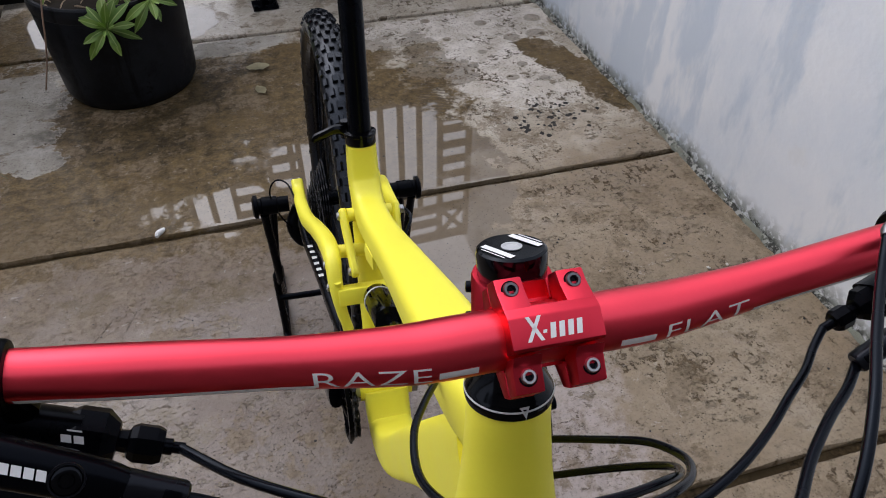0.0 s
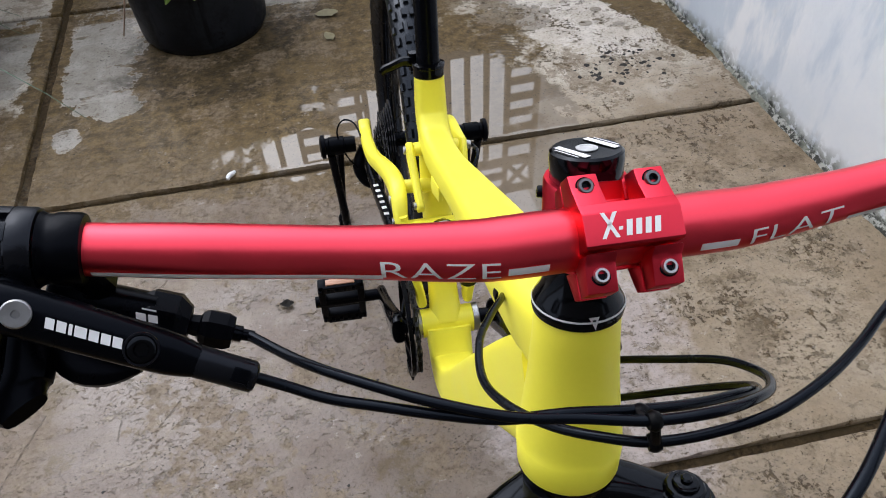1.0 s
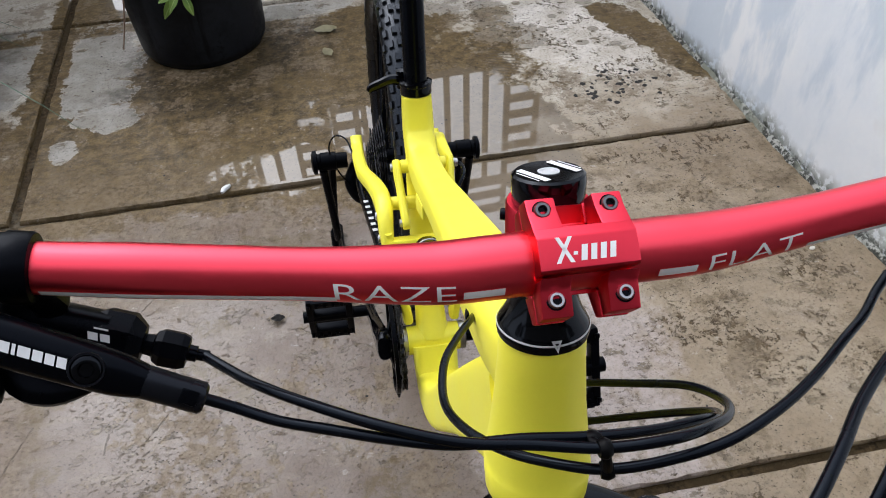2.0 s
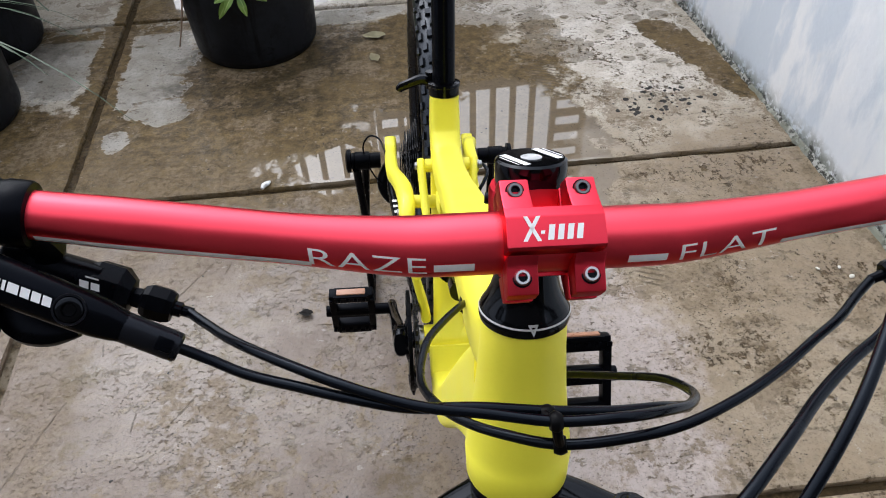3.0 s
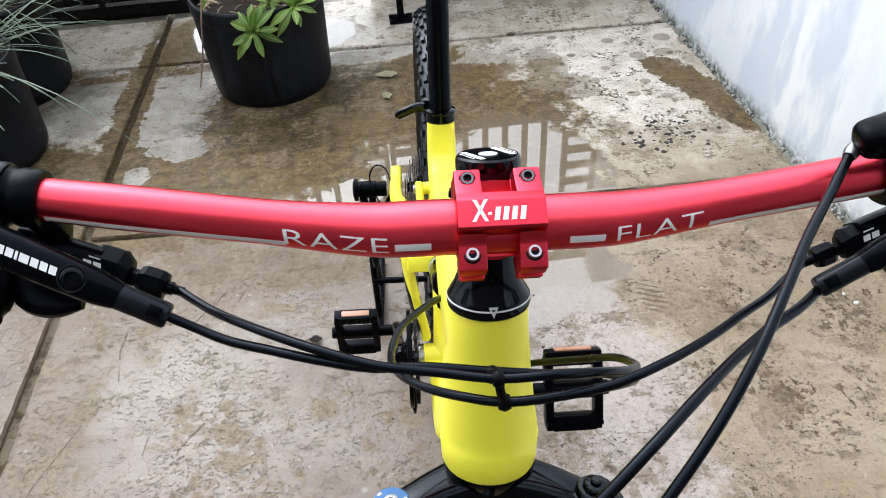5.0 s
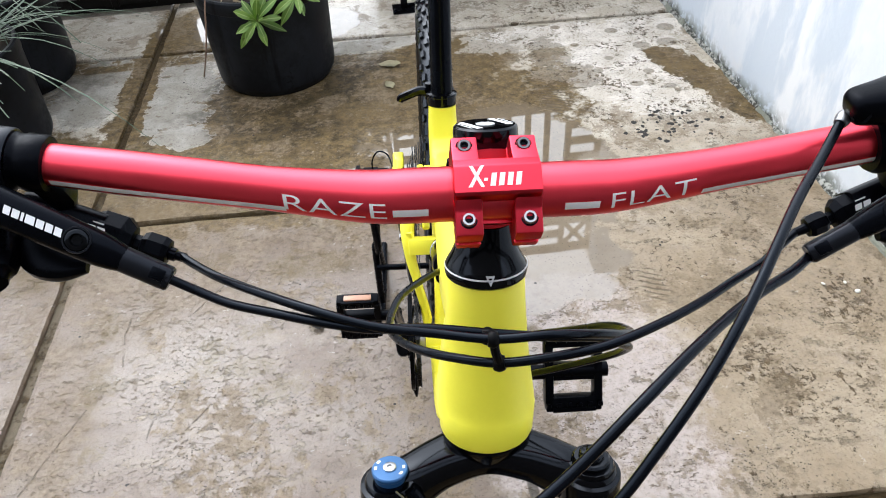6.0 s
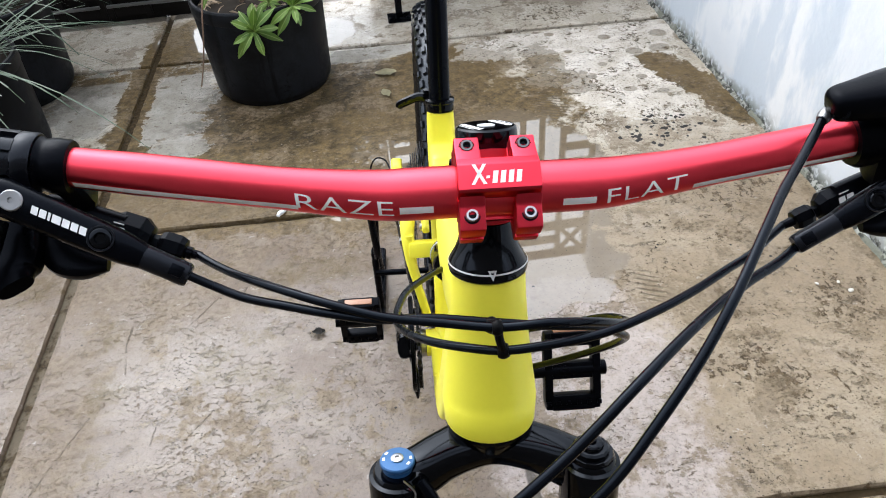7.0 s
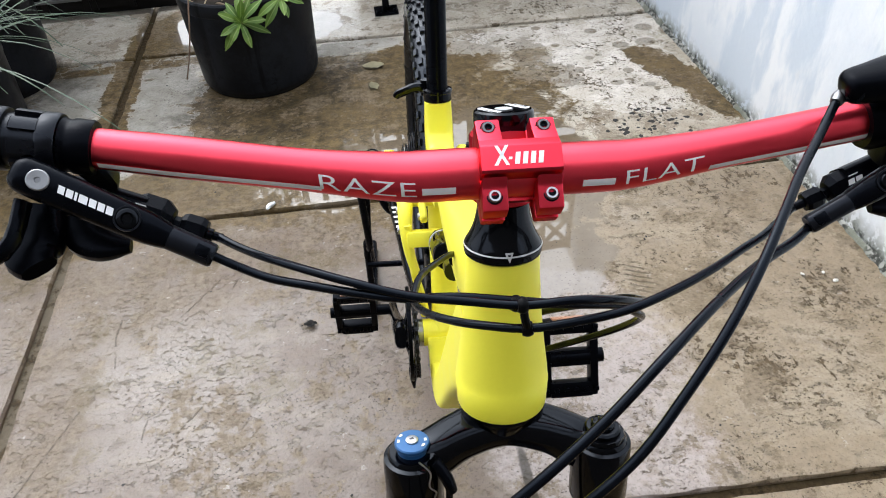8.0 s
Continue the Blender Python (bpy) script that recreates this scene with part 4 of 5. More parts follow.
    stroke(-0.0072, -0.0030, 0.0020, 0.0016)
    for k in range(4):
        stroke(-0.0036 + 0.0046 * k, -0.0060, 0.0029, 0.0074, 0.18)
    marks(polys, FN * 0.0003, M_WHITE, t)
    for sgn, s in ((-1, 0.049), (-1, 0.070)):
        part("pinch_bolt", socket_bolt(HT + AX * s + V(sgn * 0.021, 0.012, 0), V(sgn, 0.25, 0), 0.0035, 0.003), M_BLACK, t)
    return t


stem()


def top_cap():
    axis = (AX + V(0, 0.10, 0)).normalized()
    foot = HT + AX * 0.0845
    t = part("top_cap", lathe([(0.0190, 0.0), (0.0199, 0.0015), (0.0203, 0.0130), (0.0199, 0.0160), (0.0184, 0.0172), (0.0075, 0.0168), (0, 0.0168)], foot, axis, 40), M_GLOSS, bike, "black round spacer cap with printed marks")
    c = foot + axis * 0.0173
    part("cap_ring", lathe([(0.0058, 0.0168), (0.0060, 0.0174), (0.0042, 0.0176), (0.0036, 0.0171), (0, 0.0171)], foot, axis, 24), M_GREY_PRINT, t)
    front = axis.cross(X)
    front = front if front.y < 0 else -front
    turn = Matrix.Rotation(radians(27), 3, axis)
    polys = []
    for s in (-1, 1):
        for d, w in ((0.0090, 0.0042), (0.0146, 0.0009)):
            half = math.sqrt(max(0.0182**2 - (d + w) ** 2, 1e-6)) * 0.92
            polys.append([c + turn @ (X * (s * (d + dw)) + front * v) for dw, v in ((0, -half), (w, -half), (w, half), (0, half))])
    marks(polys, axis * 0.0003, M_WHITE, t)
    return t


top_cap()


def headset():
    t = part("headset", lathe([(0.0255, -0.002), (0.0277, 0.0), (0.0282, 0.003), (0.0279, 0.006), (0.0262, 0.0095), (0.0236, 0.014), (0.0212, 0.020), (0.0196, 0.026), (0.0187, 0.031), (0.0180, 0.038), (0.0165, 0.0385)], HT, AX, 40), M_GLOSS, bike, "black conical headset cover")
    part("ring_line", lathe([(0.0283, 0.0060), (0.0281, 0.0066), (0.0277, 0.0070)], HT, AX, 48), M_GREY_PRINT, t, "thin silver line")
    c = HT + AX * 0.0062 + FW * 0.0281
    d = (AX * 0.85 - FW * 0.5).normalized()
    tri = [c + X * 0.0031 + d * 0.0042, c - X * 0.0031 + d * 0.0042, c - d * 0.003]
    inner = [c + X * 0.0012 + d * 0.0026, c - X * 0.0012 + d * 0.0026, c - d * 0.0002]
    bm = bmesh.new()
    o, i = [bm.verts.new(p + FW * 0.0012) for p in tri], [bm.verts.new(p + FW * 0.0012) for p in inner]
    for k in range(3):
        j = (k + 1) % 3
        bm.faces.new((o[k], o[j], i[j], i[k]))
    part("arrow_mark", bm, M_GREY_PRINT, t, "small triangular mark")
    return t


headset()

BB = V(0, 0.450, 0.425)
AXLE = V(0, 0.925, 0.418)
PIV = V(0.001, 0.550, 0.692)


def frame_tubes():
    t = part("head_tube", lathe([(0.0245, -0.131), (0.0345, -0.131), (0.0352, -0.129), (0.0362, -0.1082), (0.0358, -0.1074), (0.0350, -0.098), (0.0325, -0.080), (0.0297, -0.055), (0.0272, -0.02), (0.0266, -0.004), (0.0255, -0.001), (0.0235, 0.0)], HT, AX, 44), M_YELLOW, bike, "yellow painted head tube")
    a = HT - AX * 0.030
    part("top_tube", sweep([a - FW * 0.004, a + V(0, 0.055, -0.028), V(0, 0.20, 0.866), V(0, 0.34, 0.796), V(0, 0.455, 0.735), V(0, 0.535, 0.706), V(0, 0.578, 0.720), V(0, 0.594, 0.752), V(0, 0.600, 0.776)], [(0.0265, 0.027), (0.0295, 0.027), (0.0280, 0.023), (0.0230, 0.020), (0.0210, 0.0205), (0.0212, 0.0225), (0.0214, 0.0225), (0.0208, 0.0205), (0.0197, 0.0197)], 32, 8, square=3.8), M_YELLOW, bike, "yellow hydroformed top tube bending up into the seat tube")
    part("shock_tab", prism([(0.0, 0.0), (0.055, -0.028), (0.060, -0.045), (0.046, -0.050), (-0.004, -0.020)], -0.022, -0.017, (V(0, 0.40, 0.752), X, V(0, 1, 0), V(0, 0, 1)), None, 0.0015), M_YELLOW, bike)
    b = HT - AX * 0.085
    part("down_tube", sweep([b + V(0, 0.006, 0.004), b + V(0, 0.05, -0.05), V(0, 0.165, 0.69), V(0, 0.285, 0.49), V(0, 0.348, 0.412), V(0, 0.398, 0.386), BB + V(0, -0.01, 0.0)], [(0.0285, 0.046), (0.0285, 0.042), (0.0285, 0.033), (0.030, 0.030), (0.031, 0.030), (0.032, 0.028), (0.034, 0.026)], 36, 6, square=6.0), M_YELLOW, bike, "yellow curved down tube")
    part("seat_tube", sweep([V(0, 0.566, 0.712), V(0, 0.556, 0.665), V(0, 0.535, 0.58), V(0, 0.50, 0.48), BB], [0.0205, 0.0222, 0.0220, 0.022, 0.026], 22, 5, square=2.4), M_YELLOW, bike, "yellow seat tube")
    bbs = part("bottom_bracket", lathe([(0.0, -0.040), (0.0225, -0.040), (0.0225, 0.040), (0.0, 0.040)], BB, X, 28), M_YELLOW, bike)
    for s in (-1, 1):
        part("bearing_cup", lathe([(0.0215, 0.0), (0.0225, 0.001), (0.0225, 0.009), (0.019, 0.0105), (0, 0.0105)], BB + X * (s * 0.040), X * s, 28), M_STEEL, bbs, "silver bearing cup")
    part("pivot_boss", lathe([(0.0, -0.0315), (0.0095, -0.0315), (0.0095, 0.0315), (0.0, 0.0315)], PIV, X, 22), M_YELLOW, bike)
    part("cable_port", sweep([V(-0.026, 0.098, 0.912), V(-0.022, 0.112, 0.904), V(-0.012, 0.13, 0.897)], [0.0065, 0.008, 0.0065], 12, 3), M_PLASTIC, bike)


frame_tubes()


def seat_post():
    d = V(0, 0.245, 0.97).normalized()
    base = V(0, 0.600, 0.772)
    p = part("seat_post", sweep([base + d * -0.02, base + d * 0.42], 0.0156, 24, 1), M_BLACK, bike, "long black seat post")
    c = part("seat_clamp", lathe([(0.0158, 0.004), (0.0205, 0.004), (0.0212, 0.006), (0.0212, 0.016), (0.0224, 0.0175), (0.0224, 0.021), (0.0165, 0.0225), (0.0158, 0.021)], base, d, 30), M_GLOSS, bike, "black quick-release seat clamp")
    o = base + d * 0.013
    part("lever", sweep([o + V(-0.019, 0.018, 0.001), o + V(-0.033, 0.016, 0.004), o + V(-0.047, 0.012, 0.001), o + V(-0.058, 0.012, -0.004), o + V(-0.062, 0.011, -0.009)], [(0.009, 0.007), (0.0085, 0.0065), (0.0085, 0.006), (0.0085, 0.006), (0.006, 0.004)], 10, 4), M_GLOSS, c)
    part("lever_pivot", lathe([(0, -0.012), (0.007, -0.012), (0.007, 0.012), (0, 0.012)], o + V(-0.017, 0.022, 0), (0, 0.2, 1), 16), M_GLOSS, c)
    return p


seat_post()


def suspension():
    for s in (-1, 1):
        a, b = PIV + X * (s * 0.0372), V(s * 0.0325, 0.483, 0.648)
        link = part("rocker_link", sweep([a + (a - b) * 0.10, a, a.lerp(b, 0.5), b, b - (a - b) * 0.10], [(0.005, 0.010), (0.0058, 0.0140), (0.0058, 0.0105), (0.0058, 0.0125), (0.005, 0.008)], 14, 4, square=3), M_YELLOW, bike, "yellow rocker link")
        for c in (a, b):
            part("pivot_bolt", socket_bolt(c + X * (s * 0.0058), X * s, 0.0058, 0.003), M_STEEL, link)
        tip = AXLE + V(s * 0.078, 0.008, 0.034)
        heel = [tip + V(0, 0.012, 0.004), tip + V(0, -0.02, -0.004)]
        if s < 0:
            stay = part("seat_stay", sweep(heel + [V(-0.079, 0.845, 0.478), V(-0.076, 0.745, 0.526), V(-0.066, 0.665, 0.570), V(-0.061, 0.58, 0.622), V(-0.059, 0.515, 0.648), V(-0.060, 0.482, 0.628), V(-0.056, 0.462, 0.594), V(-0.049, 0.450, 0.568)], [(0.0115, 0.010), (0.012, 0.013), (0.0115, 0.013), (0.0115, 0.013), (0.012, 0.0135), (0.0125, 0.014), (0.012, 0.017), (0.010, 0.016), (0.008, 0.013), (0.007, 0.010)], 14, 5, square=3), M_YELLOW, bike, "yellow seat stay with a cranked front end")
            for c in (V(-0.0700, 0.506, 0.644), V(-0.0695, 0.482, 0.624)):
                part("stay_bolt", socket_bolt(c, -X, 0.006, 0.003), M_STEEL, stay)
        else:
            stay = part("seat_stay", sweep(heel + [V(0.0735, 0.85, 0.505), V(0.060, 0.76, 0.572), V(0.0465, 0.67, 0.634), V(0.0425, 0.60, 0.666), V(0.0415, 0.556, 0.684)], [(0.0115, 0.010), (0.012, 0.013), (0.0115, 0.013), (0.0105, 0.012), (0.009, 0.012), (0.0075, 0.012), (0.0065, 0.012)], 14, 5, square=3), M_YELLOW, bike, "yellow seat stay meeting the rocker link")
            part("stay_bolt", socket_bolt(V(0.0485, 0.556, 0.686), X, 0.006, 0.003), M_STEEL, stay)
        part("strut", sweep([V(s * 0.058, 0.480, 0.640), V(s * 0.052, 0.470, 0.56), V(s * 0.040, 0.470, 0.49), V(s * 0.036, 0.472, 0.455)], [(0.006, 0.012), (0.006, 0.011), (0.007, 0.011), (0.008, 0.014)], 12, 4, square=3), M_YELLOW, bike, "thin yellow swingarm strut")
        dp = part("dropout", sweep([tip, AXLE + V(s * 0.076, 0, 0.0), AXLE + V(s * 0.073, -0.035, -0.012)], [(0.006, 0.018), (0.006, 0.026), (0.006, 0.016)], 14, 4, square=3), M_YELLOW, bike)
        part("chain_stay", sweep([AXLE + V(s * 0.077, -0.02, -0.005), V(s * 0.078, 0.80, 0.438), V(s * 0.065, 0.66, 0.462), V(s * 0.054, 0.55, 0.472), V(s * 0.040, 0.49, 0.455)], [(0.009, 0.013), (0.010, 0.014), (0.010, 0.016), (0.010, 0.017), (0.010, 0.017)], 14, 5, square=2.6), M_BLACK if s < 0 else M_YELLOW, bike, "black guarded chain stay with white mark" if s < 0 else "yellow chain stay")
    part("stay_bridge", sweep([V(-0.066, 0.535, 0.640), V(-0.02, 0.530, 0.642), V(0.0, 0.532, 0.642)], [(0.010, 0.010)] * 3, 12, 5, side=(0, 1, 0)), M_YELLOW, bike)
    part("yoke", box((-0.012, 0.468, 0.618), (0.094, 0.026, 0.024), Matrix.Rotation(radians(-28), 4, "X"), bevel=0.004), M_YELLOW, bike, "yellow shock yoke block")
    a, b = V(-0.008, 0.458, 0.622), V(-0.007, 0.285, 0.718)
    d = (b - a).normalized()
    sh = part("rear_shock", lathe([(0, 0.0), (0.009, 0.0), (0.011, 0.012), (0.0195, 0.014), (0.0205, 0.02), (0.0205, 0.105), (0.019, 0.112), (0.0085, 0.114), (0.0085, 0.165), (0.012, 0.168), (0.012, 0.195), (0, 0.195)], a, d, 24), M_GLOSS, bike, "black air shock under the top tube")
    part("shock_band", lathe([(0.0207, 0.0), (0.0212, 0.001), (0.0212, 0.004), (0.0207, 0.005)], a + d * 0.03, d, 24), M_GREY_PRINT, sh)
    # slanted plain strokes on the guarded stay
    polys = []
    p0, p1 = V(-0.0765, 0.745, 0.4625), V(-0.0665, 0.635, 0.4815)
    e = (p1 - p0)
    for k in range(6):
        c = p0 + e * (k / 6)
        polys.append([c + e * u + V(0.0085, 0.0, 0.0005) * v for u, v in ((0.0, -0.5), (0.07, -0.5), (0.07, 0.5), (0.0, 0.5))])
    marks(polys, V(0, 0, 0.0012), M_WHITE, bike)


suspension()


def wheel(name, center, radius, label, rear):
    w = thing(name, Matrix.Translation(center), "", "", "")
    w.parent = bike
    tagged(w, label)
    tr = 0.0275
    rc = radius - tr - 0.004
    bm = bmesh.new()
    n, m = 72, 14
    rings = []
    for k in range(n):
        a = 2 * math.pi * k / n
        ring = []
        for j in range(m):
            b = 2 * math.pi * j / m
            r = rc + tr * math.cos(b)
            ring.append(bm.verts.new((tr * 1.02 * math.sin(b), r * math.cos(a), r * math.sin(a))))
        rings.append(ring)
    for k in range(n):
        p, q = rings[k], rings[(k + 1) % n]
        for j in range(m):
            i = (j + 1) % m
            bm.faces.new((p[j], p[i], q[i], q[j]))
    # knobs in staggered rows
    rows = 92
    for k in range(rows):
        a = 2 * math.pi * k / rows
        rot = Matrix.Rotation(a, 4, "X")
        if k % 2:
            spots = ((-0.0062, 0.0, 0.0092, 0.0145), (0.0062, 0.0, 0.0092, 0.0145), (-0.0205, 0.78, 0.008, 0.016), (0.0205, -0.78, 0.008, 0.016))
        else:
            spots = ((0.0, 0.0, 0.009, 0.0120), (-0.0140, 0.5, 0.0085, 0.0150), (0.0140, -0.5, 0.0085, 0.0150), (-0.0240, 1.0, 0.006, 0.0140), (0.0240, -1.0, 0.006, 0.0140))
        for x, tilt, wx, wy in spots:
            zc = rc + math.sqrt(max(tr * tr - x * x, 0)) + 0.0012
            mm = rot @ Matrix.Translation((x, 0, zc)) @ Matrix.Rotation(-tilt * 0.9, 4, "Y")
            s = [(sx * wx / 2, sy * wy / 2) for sx, sy in ((-1, -1), (1, -1), (1, 1), (-1, 1))]
            lo = [bm.verts.new(mm @ V(u, v, -0.004)) for u, v in s]
            hi = [bm.verts.new(mm @ V(u * 0.82, v * 0.82, 0.0032)) for u, v in s]
            bm.faces.new(hi)
            for j in range(4):
                i = (j + 1) % 4
                bm.faces.new((lo[j], lo[i], hi[i], hi[j]))
    part("tyre", bm, M_TYRE, w, "black knobbly tyre")
    rr = rc - tr * 0.75
    rim = part("rim", lathe([(rr, -0.0145), (rr + 0.004, -0.0145), (rr + 0.004, -0.012), (rr - 0.004, -0.010), (rr - 0.004, 0.010), (rr + 0.004, 0.012), (rr + 0.004, 0.0145), (rr, 0.0145), (rr - 0.016, 0.006), (rr - 0.016, -0.006)], (0, 0, 0), (1, 0, 0), 64, closed=True), M_BLACK, w)
    part("hub", lathe([(0, -0.055), (0.010, -0.055), (0.012, -0.034), (0.026, -0.032), (0.026, -0.028), (0.015, -0.022), (0.015, 0.022), (0.026, 0.028), (0.026, 0.032), (0.012, 0.034), (0.010, 0.055), (0, 0.055)], (0, 0, 0), (1, 0, 0), 24), M_BLACK, w)
    sp = finish(sweep([(0, 0, 0), (0, 0, 1)], 1.0, 5, 1))
    for k in range(28):
        a = 2 * math.pi * k / 28
        s = 1 if k % 2 else -1
        p = V(s * 0.029, 0.025 * math.cos(a + 1.3 * (1 if k % 4 < 2 else -1)), 0.025 * math.sin(a + 1.3 * (1 if k % 4 < 2 else -1)))
        q = V(0, (rr - 0.012) * math.cos(a), (rr - 0.012) * math.sin(a))
        ob = part("spoke", sp, M_BLACK, rim)
        ob.matrix_local = Matrix.Translation(p) @ (q - p).to_track_quat("Z", "Y").to_matrix().to_4x4() @ Matrix.Diagonal((0.001, 0.001, (q - p).length, 1))
    if rear:
        for k in range(9):
            r = 0.082 - 0.0072 * k
            bm = lathe([(r * 0.55, -0.0011), (r, -0.0011), (r, 0.0011), (r * 0.55, 0.0011)], (-0.026 - 0.0042 * k, 0, 0), (1, 0, 0), 44, closed=True)
            for i, v in enumerate(bm.verts):
                rad = math.hypot(v.co.y, v.co.z)
                if rad > r * 0.9 and (i % 44) % 2:
                    v.co.y *= 0.94
                    v.co.z *= 0.94
            part("sprocket", bm, M_BLACK_STEEL, w)
        part("brake_disc", lathe([(0.058, -0.001), (0.08, -0.001), (0.08, 0.001), (0.058, 0.001)], (0.04, 0, 0), (1, 0, 0), 48, closed=True), M_STEEL, w, "steel brake disc")
    return w


M_BLACK_STEEL = plain("dark_sprocket_steel", (0.022, 0.022, 0.024), 0.4, 0.8, 0.2, 300, 0.1, 40)
wheel("rear_wheel", AXLE, 0.366, "rear wheel with a black knobbly tyre", True)


def drive():
    c = BB + V(-0.053, 0, 0)
    bm = lathe([(0.052, -0.0018), (0.070, -0.0018), (0.070, 0.0018), (0.052, 0.0018)], c, X, 64, closed=True)
    for i, v in enumerate(bm.verts):
        p = v.co - c
        if math.hypot(p.y, p.z) > 0.069 and (i % 64) % 2:
            v.co = c + V(p.x, p.y * 1.05, p.z * 1.05)
    crank = part("crankset", lathe([(0, -0.088), (0.012, -0.088), (0.012, 0.086), (0, 0.086)], BB, X, 20), M_BLACK, bike, "black crank axle")
    part("chainring", bm, M_BLACK_STEEL, crank, "dark toothed chainring")
    part("guard_ring", lathe([(0.072, -0.0035), (0.079, -0.003), (0.079, 0.003), (0.072, 0.0035)], c + V(-0.010, 0, 0), X, 48, closed=True), M_PLASTIC, crank)
    part("guide_tip", sweep([c + V(-0.008, -0.015, -0.074), c + V(-0.008, -0.022, -0.092), c + V(-0.007, -0.026, -0.114)], [(0.007, 0.009), (0.006, 0.007), (0.002, 0.002)], 10, 3), M_PLASTIC, crank)
    arm = V(0, 0.155, -0.101)
    for s in (-1, 1):
        d = arm * (1 if s < 0 else -1)
        a = BB + X * (s * 0.078)
        b = a + d + X * (s * 0.012)
        part("crank_arm", sweep([a - d * 0.12, a, a.lerp(b, 0.35), a.lerp(b, 0.75), b, b + d * 0.09], [(0.010, 0.018), (0.012, 0.025), (0.0105, 0.019), (0.0085, 0.0145), (0.009, 0.016), (0.006, 0.010)], 14, 4, square=2.6), M_GLOSS, crank, "black crank arm")
        if s < 0:
            for k in range(4):
                q = math.radians(90 * k + 45)
                part("spider_arm", sweep([a + V(0.006, 0, 0), c + V(-0.004, 0.058 * math.cos(q), 0.058 * math.sin(q))], [(0.006, 0.008), (0.003, 0.006)], 10, 1), M_GLOSS, crank)
        pedal(b + X * (s * 0.071), s, crank)
    # chain: links along the upper and lower run
    r1, r2 = 0.071, 0.055
    cc, rcn = BB + V(-0.053, 0, 0), AXLE + V(-0.045, 0, 0)
    path = []
    for k in range(26):
        q = radians(95 + 170 * k / 25)
        path.append(cc + V(0, r1 * math.cos(q), r1 * math.sin(q)))
    low = [cc + V(0, 0, -r1), AXLE + V(-0.045, -0.06, -0.15), AXLE + V(-0.045, 0.0, -0.175), AXLE + V(-0.045, 0.035, -0.12), AXLE + V(-0.045, 0.0, -0.07)]
    lowp = spline(low, 18)
    back = [rcn + V(0, r2 * math.cos(radians(-60 + 150 * k / 20)), r2 * math.sin(radians(-60 + 150 * k / 20))) for k in range(21)]
    up = [rcn.lerp(cc, k / 40) + V(0, 0, r2 + (r1 - r2) * k / 40) for k in range(41)]
    loop = path + lowp + back + up
    # resample at one pitch
    pts, need, acc = [loop[0]], 0.0127, 0.0
    for p, q in zip(loop, loop[1:] + loop[:1]):
        seg = (q - p).length
        while acc + seg >= need:
            t = (need - acc) / seg
            p = p + (q - p) * t
            seg *= 1 - t
            acc = 0.0
            pts.append(p)
        acc += seg
    bm = bmesh.new()
    for k, (p, q) in enumerate(zip(pts, pts[1:])):
        d = q - p
        if d.length > 0.03 or d.length < 0.004:
            continue
        mm = Matrix.Translation((p + q) / 2) @ d.to_track_quat("Y", "Z").to_matrix().to_4x4()
        w = 0.0022 if k % 2 else 0.0034
        for sx in (-1, 1):
            own = [bm.verts.new(mm @ V(sx * w + x * 0.0005, y * 0.0085, z * 0.0042)) for x in (-1, 1) for y, z in ((-1, -0.6), (-0.6, -1), (0.6, -1), (1, -0.6), (1, 0.6), (0.6, 1), (-0.6, 1), (-1, 0.6))]
            bm.faces.new(own[:8])
            bm.faces.new(own[8:][::-1])
            for j in range(8):
                bm.faces.new((own[j], own[(j + 1) % 8], own[8 + (j + 1) % 8], own[8 + j]))
    tagged(part("chain", bm, M_BLACK_STEEL, bike, "dark oily chain"), kind="stuff")
    der = part("rear_derailleur", sweep([AXLE + V(-0.082, 0.01, -0.02), AXLE + V(-0.098, -0.004, -0.055), AXLE + V(-0.085, -0.02, -0.085), AXLE + V(-0.060, -0.015, -0.10)], [(0.012, 0.014), (0.013, 0.017), (0.012, 0.016), (0.010, 0.013)], 12, 4), M_PLASTIC, bike, "black rear derailleur")
    part("cage", sweep([AXLE + V(-0.052, -0.005, -0.09), AXLE + V(-0.052, -0.02, -0.13), AXLE + V(-0.05, -0.045, -0.175)], [(0.003, 0.012), (0.003, 0.01), (0.003, 0.013)], 10, 4), M_PLASTIC, der)
    part("cable_end", sweep([AXLE + V(-0.086, -0.06, 0.045), AXLE + V(-0.098, -0.015, 0.060), AXLE + V(-0.120, 0.0, 0.060), AXLE + V(-0.134, 0.0, 0.030), AXLE + V(-0.122, -0.005, -0.02), AXLE + V(-0.100, -0.02, -0.05)], 0.0017, 8, 6), M_HOSE, der)


